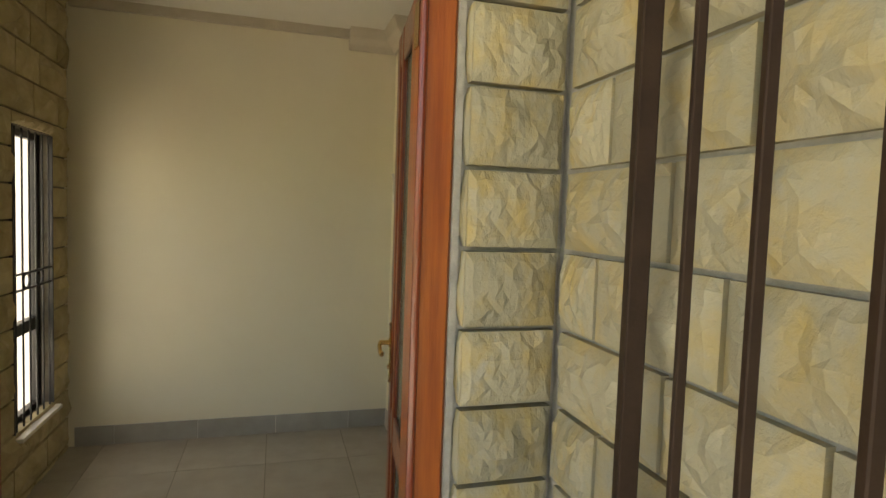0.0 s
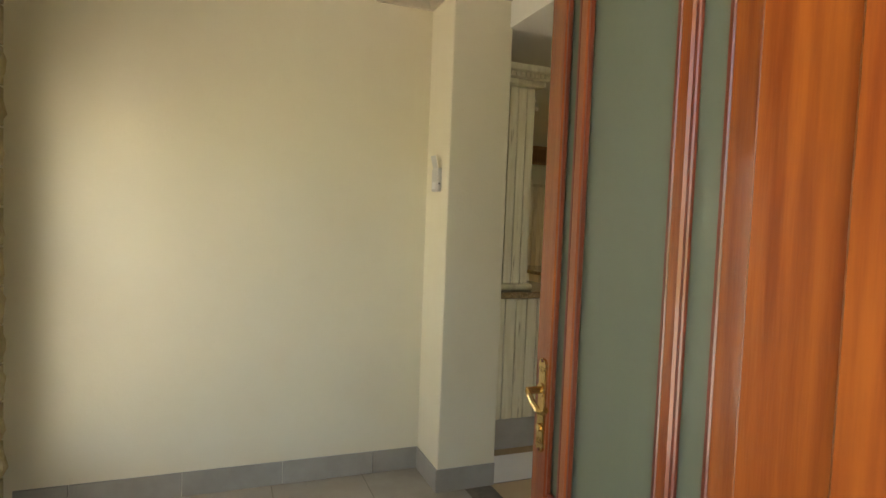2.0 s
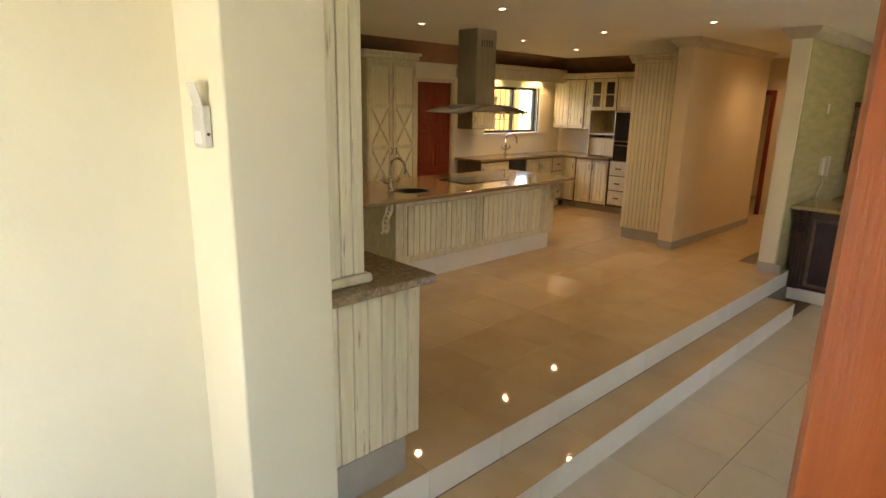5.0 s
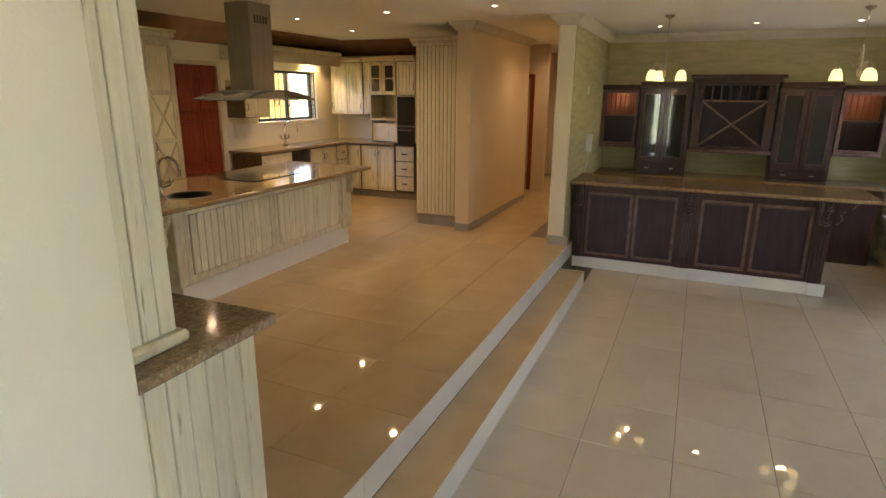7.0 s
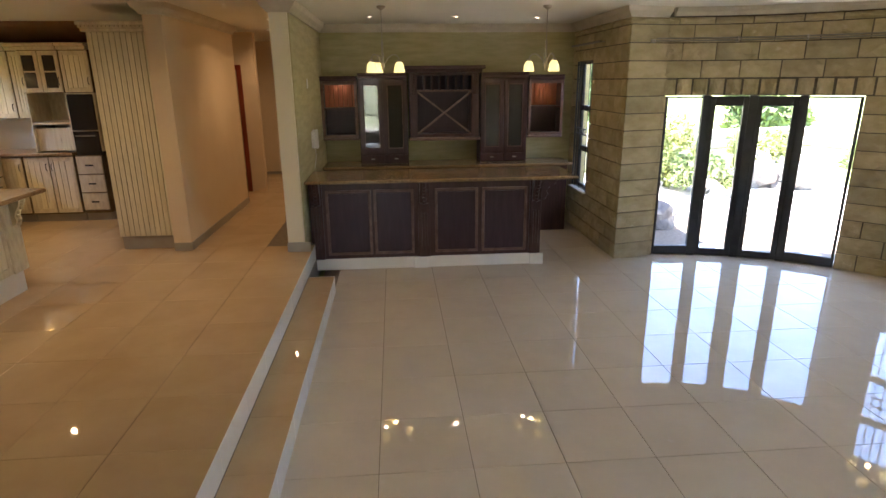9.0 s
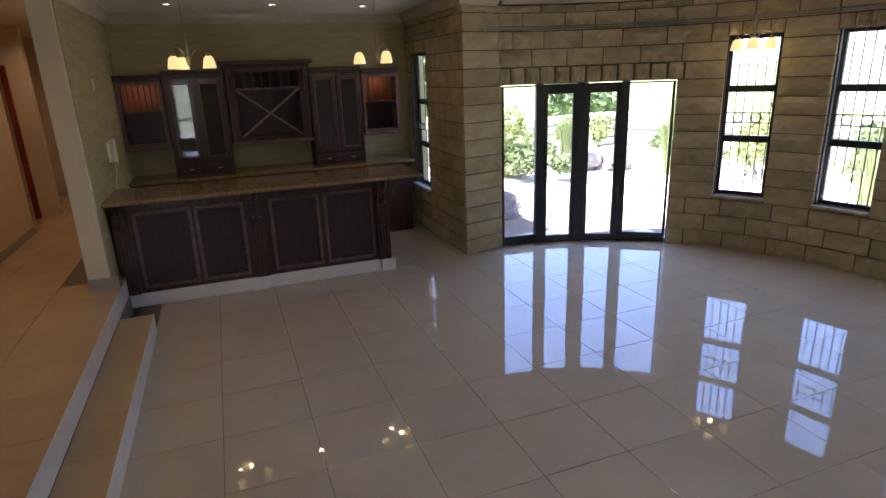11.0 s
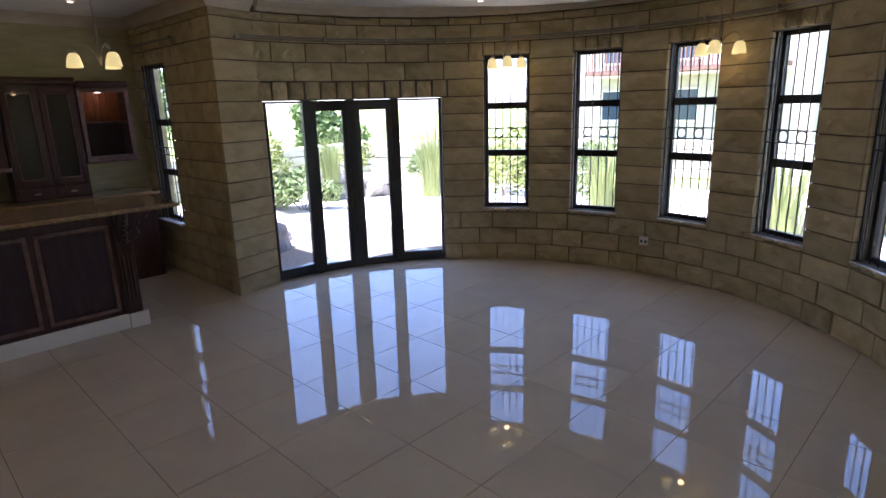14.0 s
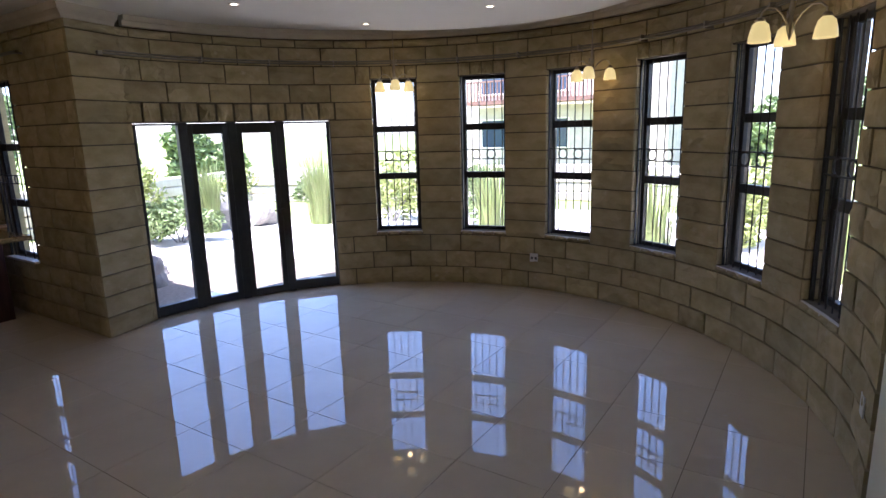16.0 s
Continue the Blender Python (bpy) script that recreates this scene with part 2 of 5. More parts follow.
def sweep(profile, path, bm=None, closed=False):
    """A moulding: profile of (out, up) pairs carried along a level path of (x, y, z); out is to the left of the way."""
    bm = bm or bmesh.new()
    path = [Vector(p) for p in path]
    rows = []
    n = len(path)
    for i, p in enumerate(path):
        prev = path[i - 1] if (i or closed) else None
        nxt = path[(i + 1) % n] if (i < n - 1 or closed) else None
        d1 = (p - prev).normalized() if prev is not None else (nxt - p).normalized()
        d2 = (nxt - p).normalized() if nxt is not None else d1
        n1, n2 = Vector((-d1.y, d1.x, 0)), Vector((-d2.y, d2.x, 0))
        b = (n1 + n2)
        b = b / max(0.3, b.length ** 2) * 2
        rows.append([bm.verts.new(p + b * o + Vector((0, 0, u))) for o, u in profile])
    pairs = list(zip(rows, rows[1:])) + ([(rows[-1], rows[0])] if closed else [])
    for a, c in pairs:
        for k in range(len(profile)):
            j = (k + 1) % len(profile)
            bm.faces.new((a[k], c[k], c[j], a[j]))
    if not closed:
        bm.faces.new(rows[0])
        bm.faces.new(rows[-1])
    bmesh.ops.recalc_face_normals(bm, faces=bm.faces)
    return bm


def world_of(ob):
    m = ob.matrix_basis.copy()
    while ob.parent:
        ob = ob.parent
        m = ob.matrix_basis @ m
    return m


def linked(name, bm, mat, smooth=False):
    me = bpy.data.meshes.new(name)
    bm.to_mesh(me)
    bm.free()
    me.materials.append(mat)
    if smooth:
        for p in me.polygons:
            p.use_smooth = True
    return new(name, me)


def part(name, bm, mat, parent, label="", local=False, smooth=False):
    """One mesh under a thing or a part; given in the world's places unless local."""
    if not local:
        bm.transform(world_of(parent).inverted())
    ob = linked(name, bm, mat, smooth)
    ob.parent = parent
    return tagged(ob, label)


def thing(name, at, label, category, group="", rz=0, kind=""):
    ob = new(name)
    ob.empty_display_size = 0.1
    ob.matrix_basis = pose(*at, 0, 0, rz)
    return tagged(ob, label, category, group, kind)


def structure(name, bm, mat, label, smooth=False):
    return tagged(linked(name, bm, mat, smooth), label, name.rstrip("_0123456789").replace("_", " "), "", "structure")


def piece(name, me, parent, m):
    ob = new(name, me)
    ob.parent = parent
    ob.matrix_basis = m
    return ob


def arc_box(bm, a0, a1, r0, r1, z0, z1, cx, cy, step=3.0):
    """A curved block between two angles in degrees."""
    k = max(1, round(abs(a1 - a0) / step))
    rows = []
    for i in range(k + 1):
        a = radians(a0 + (a1 - a0) * i / k)
        c, s = math.cos(a), math.sin(a)
        rows.append([bm.verts.new((cx + r * c, cy + r * s, z)) for r, z in ((r0, z0), (r1, z0), (r1, z1), (r0, z1))])
    for p, q in zip(rows, rows[1:]):
        for j in range(4):
            bm.faces.new((p[j], q[j], q[(j + 1) % 4], p[(j + 1) % 4]))
    bm.faces.new(rows[0])
    bm.faces.new(rows[-1])
    return bm


# ---- the large structure ----
ZE, ZK, CZ, CE = 0.19, 0.38, 3.21, 3.54          # entrance and tread level, kitchen level, ceiling
CX, CY, R = 4.887, -0.071, 3.185           # the round bay
YL, YU = 4.09, 4.39                    # lower and upper riser
DOOR_A, DOOR_B, DOOR_Z = -42.3, -1.8, 2.15
WIN = [-57.13 - 20.02 * k for k in range(6)]
WIN_HALF, WIN_Z0, WIN_Z1 = 5.26, 0.705, 2.642
OPEN = [(DOOR_A, DOOR_B, 0.0, DOOR_Z)] + [(c - WIN_HALF, c + WIN_HALF, WIN_Z0, WIN_Z1) for c in WIN]
BAY_A, BAY_B = -182.0, 0.4

ground = structure("ground", boxes((-300, 300, -300, 300, -0.4, -0.12)), LAWN, "sunlit garden lawn reaching to the distance")
structure("pavement", arc_box(bmesh.new(), -190, 10, R + 0.25, R + 7.5, -0.12, -0.05, CX, CY), PAVE, "pale sunlit paving round the bay")
# second slab: unseen pale ground added to bounce sun into the hall
structure("pavement_side", boxes((-12.0, -1.97, 1.51, 9.0, -0.12, -0.04)), PAVE, "unseen pale paving added to bounce sun into the entrance window")
structure("porch_floor", boxes((-12.0, 0.60, -12.0, 1.50, -0.12, 0.15)), PAVE, "pale tiled porch floor outside the entrance")

floor_lounge = structure("floor", boxes((-1.7, 10.3, -3.2, 4.3, -0.12, -0.004)), GROUT, "cream polished porcelain lounge floor")
step_lower = structure("step", boxes((1.17, 7.06, YL + 0.012, YU + 0.02, -0.004, ZE - 0.004)), GROUT, "tiled step between lounge and kitchen")
floor_entry = structure("floor_entrance", boxes((-1.70, 1.165, 1.42, 4.80, -0.10, ZE - 0.004)), GROUT, "greige tiled entrance floor")
floor_kitchen = structure("floor_kitchen", boxes((1.17, 14.5, YU + 0.012, 10.0, -0.10, ZK - 0.004)), GROUT, "polished tiled kitchen floor")

ceil = bmesh.new()
box(ceil, 1.17, 14.6, CY, 10.1, CZ, CZ + 0.2)
arc_box(ceil, -180, 0, 0.0, R + 0.29, CZ, CZ + 0.2, CX, CY)
box(ceil, 0.45, 1.17, 4.98, 10.1, CZ, CZ + 0.2)
box(ceil, -1.9, 1.17, 1.40, 4.98, CE, CE + 0.1)
box(ceil, 1.165, 1.30, 1.40, 4.98, CZ + 0.2, CE + 0.1)
structure("ceiling", ceil, CEILING, "plain cream painted ceiling")
disc = bmesh.new()
bmesh.ops.create_cone(disc, cap_ends=True, segments=96, radius1=1.90, radius2=1.95, depth=0.10, matrix=pose(4.82, -0.98, CZ - 0.05))
structure("ceiling_disc", disc, CEILING, "dropped round ceiling panel over the bay")

# bay wall core
core = bmesh.new()
edges = sorted({BAY_A, BAY_B} | {v for o in OPEN for v in o[:2]})
for a0, a1 in zip(edges, edges[1:]):
    mid = (a0 + a1) / 2
    hole = [o for o in OPEN if o[0] < mid < o[1]]
    spans = [(-0.1, hole[0][2]), (hole[0][3], CZ)] if hole else [(-0.1, CZ)]
    for z0, z1 in spans:
        if z1 - z0 > 0.02:
            arc_box(core, a0, a1, R + 0.03, R + 0.28, z0, z1, CX, CY)
wall_bay = structure("wall_bay", core, MORTAR, "curved wall of rough sandstone blocks with tall windows")

side_core = bmesh.new()
SW0, SW1, SWZ0, SWZ1, YS = 9.28, 9.98, 0.68, 2.63, 0.418
for b in ((8.30, SW0, -0.1, CZ), (SW1, 10.5, -0.1, CZ), (SW0, SW1, -0.1, SWZ0), (SW0, SW1, SWZ1, CZ)):
    box(side_core, b[0], b[1], YS - 0.13, YS - 0.03, b[2], b[3])
wall_side = structure("wall_side", side_core, MORTAR, "sandstone block wall beside the bar with one tall window")
pier_core = bmesh.new()
for x, y, x2, y2 in ((7.975, YS - 0.03, 8.115, -0.17),):
    vs = [(x, y), (x2, y2), (x2 + 0.3, y2), (8.4, y)]
    lo, hi = [pier_core.verts.new((*v, -0.1)) for v in vs], [pier_core.verts.new((*v, CZ)) for v in vs]
    for k in range(4):
        pier_core.faces.new((lo[k], lo[(k + 1) % 4], hi[(k + 1) % 4], hi[k]))
    pier_core.faces.new(hi)
    pier_core.faces.new(lo)
    bmesh.ops.recalc_face_normals(pier_core, faces=pier_core.faces)
wall_pier = structure("wall_pier", pier_core, MORTAR, "sandstone pier beside the garden door")

# plain walls
structure("wall_bar", boxes((10.25, 10.5, 0.12, 4.60, -0.1, CZ)), GREEN_WALL, "olive textured wall behind the bar")
pillar_b = structure("wall_pillar", boxes((7.49, 10.25, 4.475, 4.67, 0.0, CZ), bev=0.004), PLASTER, "cream plastered end of the wall beside the bar")
structure("wall_pillar_face", boxes((7.53, 10.25, 4.462, 4.473, 0.0, CZ)), GREEN_WALL, "olive textured face of the wall beside the bar")
structure("wall_passage", boxes((7.70, 10.60, 5.875, 6.08, ZK - 0.01, CZ), bev=0.004), PLASTER_PEACH, "cream plastered wall along the passage")
structure("wall_passage_right", boxes((10.50, 14.4, 4.46, 4.67, ZK - 0.01, CZ)), PLASTER_PEACH, "plastered right wall of the passage")
structure("wall_passage_end", boxes((14.2, 14.4, 4.67, 9.9, ZK - 0.01, CZ)), PLASTER_PEACH, "plastered end wall of the passage")
structure("wall_door_return", boxes((11.7, 11.85, 5.80, 6.13, ZK, CZ), (11.7, 11.85, 6.13, 7.10, 2.58, CZ), (11.7, 11.85, 7.10, 9.9, ZK, CZ)), PLASTER_PEACH, "plastered wall with an inner doorway")
KY, KX = 9.62, 10.12
structure("wall_kitchen_back", boxes((0.7, 6.16, KY, KY + 0.25, ZK - 0.01, CZ), (6.16, 6.99, KY, KY + 0.25, 2.69, CZ), (6.99, 7.80, KY, KY + 0.25, ZK - 0.01, CZ),
          (7.80, 9.42, KY, KY + 0.25, ZK - 0.01, 1.80), (7.80, 9.42, KY, KY + 0.25, 2.64, CZ), (9.42, 14.4, KY, KY + 0.25, ZK - 0.01, CZ)), PLASTER, "cream kitchen wall with door and window")
structure("wall_kitchen_right", boxes((KX, KX + 0.2, 6.081, KY, ZK - 0.01, CZ)), PLASTER, "cream kitchen side wall")
structure("wall_kitchen_left", boxes((0.60, 0.80, 4.98, 9.9, ZK - 0.01, CZ)), PLASTER, "cream kitchen side wall at the dresser")
structure("wall_entrance", boxes((-1.70, 0.78, 4.79, 4.97, 0.0, CE)), PLASTER, "cream plastered entrance wall")
column = structure("column", boxes((0.78, 1.19, 4.386, 4.97, 0.0, CE), bev=0.006), PLASTER, "cream plastered pier at the end of the entrance wall")
EW0, EW1, EWZ0, EWZ1 = 3.86, 4.50, 0.62, 2.50
structure("wall_west", boxes((-1.96, -1.68, 1.4, EW0, 0.0, CE), (-1.96, -1.68, EW1, 4.97, 0.0, CE), (-1.96, -1.68, EW0, EW1, 0.0, EWZ0), (-1.96, -1.68, EW0, EW1, EWZ1, CE)), MORTAR, "sandstone side wall of the entrance")
wall_west = bpy.data.objects["wall_west"]
JX0, JX1, DY0, DY1 = -0.88, 0.22, 1.44, 1.66
structure("wall_front", boxes((-1.96, JX0 - 0.06, 1.42, DY1, 0.0, CE), (JX1 + 0.08, 1.60, 1.42, DY1, 0.0, CE), (JX0 - 0.06, JX1 + 0.08, 1.42, DY1, 2.94, CE)), MORTAR_OUT, "front wall round the entrance door")
wall_front = bpy.data.objects["wall_front"]
structure("wall_lounge_west", boxes((1.40, 1.69, -0.10, 1.42, -0.1, CZ)), PLASTER, "plain wall between bay and entrance")
wall_porch = structure("wall_porch", boxes((0.62, 0.85, -2.5, 1.42, -0.1, CE)), MORTAR_OUT, "rough pale sandstone wall outside the entrance")
structure("roof", arc_box(boxes((1.2, 14.7, CY, 10.4, CZ + 0.21, CZ + 0.5), (-2.2, 1.2, 1.35, 10.4, CE + 0.11, CE + 0.4)), -180, 0, 0.0, R + 0.42, CZ + 0.21, CZ + 0.5, CX, CY), ROOF, "roof over the house")

# cornices
COR = [(-0.01, 0.0), (0.02, 0.0), (0.035, 0.03), (0.075, 0.065), (0.09, 0.10), (0.10, 0.125), (-0.01, 0.125)]
CB = CZ - 0.12
structure("trim_cornice_bar", sweep(COR, [(8.07, -0.10, CB), (7.93, YS + 0.01, CB), (10.25, YS + 0.01, CB), (10.25, 4.462, CB), (7.49, 4.462, CB), (7.49, 4.67, CB), (11.7, 4.67, CB)]), CORNICE, "stepped plaster cornice round the bar")
structure("trim_cornice_passage", sweep(COR, [(10.60, 5.875, CB), (7.70, 5.875, CB), (7.70, 6.08, CB), (7.86, 6.08, CB)]), CORNICE, "stepped plaster cornice on the passage wall")
structure("trim_cornice_entrance", sweep([(o * 1.3, u * 1.3) for o, u in COR], [(1.19, 4.97, CE - 0.16), (1.19, 4.386, CE - 0.16), (0.78, 4.386, CE - 0.16), (0.78, 4.79, CE - 0.16), (0.38, 4.79, CE - 0.16)]), CORNICE, "stepped plaster cornice round the entrance pier")
structure("trim_cornice_hall", boxes((-1.64, 0.38, 4.75, 4.795, CE - 0.07, CE + 0.01)), CORNICE, "narrow cornice above the entrance wall")
structure("trim_cornice_bay", arc_box(arc_box(bmesh.new(), BAY_A, -2, R - 0.03, R + 0.05, CZ - 0.10, CZ, CX, CY), BAY_A, -2, R - 0.07, R - 0.02, CZ - 0.05, CZ, CX, CY), CORNICE, "curved cornice above the bay wall")


structure("trim_cove_kitchen", sweep([(-0.01, 0.0), (0.10, 0.0), (0.16, 0.04), (0.36, 0.20), (0.42, 0.26), (-0.01, 0.26)], [(KX, 6.09, 2.955), (KX, KY, 2.955), (0.80, KY, 2.955)]), BROWN_COVE, "dark brown plaster cove above the kitchen cabinets")


# skirtings: tile by tile
def skirting(name, a, b, z, h, mat, side, length=0.6, thick=0.012, label="greige tile skirting", phase=0.0):
    """Tiles along a level line; side: +1 if they stand to the left of the way from a to b."""
    a, b = Vector((*a, z)), Vector((*b, z))
    d = (b - a).normalized()
    total = (b - a).length
    base = thing(name, a, label, "skirting", "", 0, "structure")
    s = -phase
    rot = math.atan2(d.y, d.x)
    while s < total - 0.01:
        s0, s1 = max(0, s), min(total, s + length)
        bm = boxes((s0 + 0.0015, s1 - 0.0015, 0 if side > 0 else -thick, thick if side > 0 else 0, 0, h), bev=0.002)
        bm.transform(pose(0, 0, 0, 0, 0, math.degrees(rot)))
        part("skirting_tile", bm, mat, base, local=True)
        s += length
    return base


skirting("baseboard_entrance", (-1.62, 4.79), (0.78, 4.79), ZE, 0.15, SKIRT, -1, phase=0.33)
skirting("baseboard_column_side", (0.78, 4.79), (0.78, 4.374), ZE, 0.15, SKIRT, -1)
skirting("baseboard_column", (0.768, 4.386), (1.19, 4.386), ZE, 0.15, SKIRT, -1)
skirting("baseboard_passage", (7.688, 5.875), (10.60, 5.875), ZK, 0.10, SKIRT, -1)
skirting("baseboard_passage_end", (7.70, 5.875), (7.70, 6.08), ZK, 0.10, SKIRT, 1)
skirting("baseboard_pillar", (7.49, 4.40), (7.49, 4.67), ZK, 0.12, SKIRT, 1)
skirting("baseboard_pillar_side", (7.49, 4.67), (10.5, 4.67), ZK, 0.10, SKIRT, 1)
# unseen slab, added to keep sky light off the porch stone
structure("porch_ceiling", boxes((-2.6, 0.598, -0.5, 1.38, CE - 0.15, CE + 0.05)), CEILING, "unseen plain slab added over the porch to block sky light")


# ---- windows and doors ----
def casement(ob, w, h, splits, bars, rings_at, ring_r=0.045, depth=0.05, mullions=()):
    """Black steel window in local places: x across, y out, z up from the sill; burglar bars on the room side."""
    f = 0.045
    part("window_frame", boxes((-w / 2, -w / 2 + f, 0.13, 0.13 + depth, 0, h), (w / 2 - f, w / 2, 0.13, 0.13 + depth, 0, h),
         (-w / 2 + f, w / 2 - f, 0.13, 0.13 + depth, 0, f), (-w / 2 + f, w / 2 - f, 0.13, 0.13 + depth, h - f, h), bev=0.004), BLACK, ob, local=True)
    for s in splits:
        part("transom", boxes((-w / 2 + f, w / 2 - f, 0.125, 0.185, s - 0.04, s + 0.04), bev=0.004), BLACK, ob, local=True)
    for s in mullions:
        part("mullion", boxes((s - 0.025, s + 0.025, 0.125, 0.185, f, h - f), bev=0.004), BLACK, ob, local=True)
    zs = [f] + list(splits) + [h - f]
    for z0, z1 in zip(zs, zs[1:]):
        p = part("pane", boxes((-w / 2 + f, w / 2 - f, 0.152, 0.157, z0, z1)), GLASS, ob, local=True)
        p.visible_shadow = False
    for x in (-w / 2 + 0.008, w / 2 - 0.008):
        part("bar_frame", boxes((x - 0.007, x + 0.007, 0.048, 0.072, 0.004, h - 0.004), bev=0.002), BLACK, ob, local=True)
    for k in range(bars):
        x = -w / 2 + w * (k + 0.5) / bars
        part("burglar_bar", rod(bmesh.new(), (x, 0.06, 0.01), (x, 0.06, h - 0.01), 0.0065, 6), BLACK, ob, local=True)
    if rings_at:
        for z in (rings_at - ring_r, rings_at + ring_r):
            part("cross_bar", boxes((-w / 2, w / 2, 0.052, 0.066, z - 0.006, z + 0.006)), BLACK, ob, local=True)
        for x in (-w * 0.17, w * 0.17):
            part("ring", ring(bmesh.new(), (x, 0.059, rings_at), ring_r - 0.004, 0.007), BLACK, ob, local=True)
    part("window_sill", boxes((-w / 2 - 0.01, w / 2 + 0.01, 0.0, 0.13, -0.03, -0.002), bev=0.004), RISER, ob, local=True)
    return ob


def on_arc(a, r=R, z=0.0, turn=0.0):
    a_ = radians(a)
    return pose(CX + r * math.cos(a_), CY + r * math.sin(a_), z, 0, 0, a - 90 + turn)


WW = 2 * R * math.sin(radians(WIN_HALF))
bay_window = thing("window_1", (0, 0, 0), "tall narrow black steel window with burglar bars", "window", "bay windows", 0, "structure")
casement(bay_window, WW, WIN_Z1 - WIN_Z0, (0.71, 1.315), 6, 0.974, 0.06)
bay_window.matrix_basis = on_arc(WIN[0], R, WIN_Z0)
for k, a in enumerate(WIN[1:], 2):
    copy_thing(bay_window, on_arc(a, R, WIN_Z0)).name = f"window_{k}"
side_window = thing("window_7", ((SW0 + SW1) / 2, YS + 0.055, SWZ0), "tall black steel window in the stone wall beside the bar", "window", "", 180, "structure")
casement(side_window, SW1 - SW0, SWZ1 - SWZ0, (0.62, 1.25), 3, 0.90)
entry_window = thing("window_8", (-1.61, (EW0 + EW1) / 2, EWZ0), "black steel entrance window with ringed burglar bars", "window", "", 90, "structure")
casement(entry_window, EW1 - EW0, EWZ1 - EWZ0, (0.6,), 6, 0.93, 0.05)
kitchen_window = thing("window_9", (8.61, KY - 0.02, 1.80), "black framed kitchen window with burglar bars and a sunlit fence behind", "window", "", 0, "structure")
casement(kitchen_window, 1.62, 0.84, (), 12, 0.30, 0.05, mullions=(0.10,))

# garden door: two leaves between fixed lights, along the curve
garden_door = thing("door_1", (CX + R, CY, 0), "black steel glazed double garden door with side lights", "door", "", 0, "structure")
parts_a = [DOOR_A, -31.4, -21.35, -11.4, DOOR_B]
for k, (a0, a1) in enumerate(zip(parts_a, parts_a[1:])):
    leaf = k in (1, 2)
    w = 0.105 if leaf else 0.035
    m = on_arc((a0 + a1) / 2, R * math.cos(radians((a1 - a0) / 2)) + 0.03)
    half = R * math.sin(radians((a1 - a0) / 2)) - 0.004
    lo = 0.13 if not leaf else 0.10
    bm = boxes((-half, -half + w, 0.0, 0.06, 0.012, DOOR_Z - 0.01), (half - w, half, 0.0, 0.06, 0.012, DOOR_Z - 0.01), (-half + w, half - w, 0.0, 0.06, 0.012, lo),
               (-half + w, half - w, 0.0, 0.06, DOOR_Z - (0.13 if leaf else 0.03), DOOR_Z - 0.01), bev=0.004)
    bm.transform(m)
    fr = part("leaf" if leaf else "side_light", bm, BLACK, garden_door)
    bm = boxes((-half + w, half - w, 0.028, 0.033, lo, DOOR_Z - (0.13 if leaf else 0.03)))
    bm.transform(m)
    p = part("pane", bm, GLASS, fr)
    p.visible_shadow = False
    if k == 1:
        bm = boxes((half - 0.07, half - 0.02, -0.012, 0.0, 0.98, 1.16), (half - 0.15, half - 0.03, -0.05, -0.03, 1.06, 1.08), (half - 0.055, half - 0.035, -0.05, 0.0, 1.055, 1.085), bev=0.003)
        bm.transform(m)
        part("door_handle", bm, BLACK, fr, "black lever handle")
for a in parts_a[1:-1]:
    bm = boxes((-0.05, 0.05, -0.01, 0.075, 0.0, DOOR_Z), bev=0.004)
    bm.transform(on_arc(a, R + 0.025))
    part("mullion", bm, BLACK, garden_door)

# entrance door frame and open leaf
frame_e = thing("door_2", (JX1, DY0, ZE), "varnished reddish hardwood entrance door frame", "door frame", "", 0, "structure")
part("jamb", boxes((JX1 - 0.035, JX1 + 0.065, DY0 - 0.03, DY0 + 0.05, ZE, 2.86), (JX1 - 0.005, JX1 + 0.065, DY0 + 0.05, DY1, ZE, 2.86), bev=0.008), VARNISH, frame_e)
part("jamb", boxes((JX0 - 0.055, JX0 + 0.012, DY0 - 0.02, DY1 + 0.02, ZE, 2.86), bev=0.008), VARNISH, frame_e)
part("head", boxes((JX0 - 0.055, JX1 + 0.065, DY0 - 0.02, DY1, 2.86, 2.94), bev=0.006), VARNISH, frame_e)
part("jamb_bead", rod(bmesh.new(), (JX1 - 0.03, DY0 - 0.034, ZE), (JX1 - 0.03, DY0 - 0.034, 2.86), 0.012, 12), VARNISH_D, frame_e, "dark rounded bead")
part("hinge", boxes((JX1 - 0.042, JX1 - 0.036, DY0 - 0.02, DY0 + 0.03, 2.50, 2.62)), BRASS, frame_e, "brass butt hinge")
part("mastic_strip", boxes((JX1 + 0.066, JX1 + 0.085, DY0 - 0.035, DY0 + 0.02, ZE, 2.90)), MORTAR_OUT, frame_e, "grey mortar strip")

LEAF_TURN = 84.0
entrance_door = thing("entrance_door", (JX1 + 0.055, DY1 + 0.02, ZE + 0.01), "open varnished hardwood entrance door with frosted glass panels", "door", "", LEAF_TURN)
LW, LH = 0.795, 2.62
for x0, x1 in ((0.0, 0.07), (0.172, 0.212), (0.58, 0.62), (LW - 0.095, LW)):
    part("stile", boxes((x0, x1, -0.022, 0.022, 0, LH), bev=0.006), VARNISH, entrance_door, local=True)
for z0, z1 in ((0, 0.20), (0.86, 0.98), (LH - 0.13, LH)):
    for x0, x1 in ((0.07, 0.172), (0.212, 0.58), (0.62, LW - 0.095)):
        part("rail", boxes((x0, x1, -0.020, 0.020, z0, z1), bev=0.006), VARNISH, entrance_door, local=True)
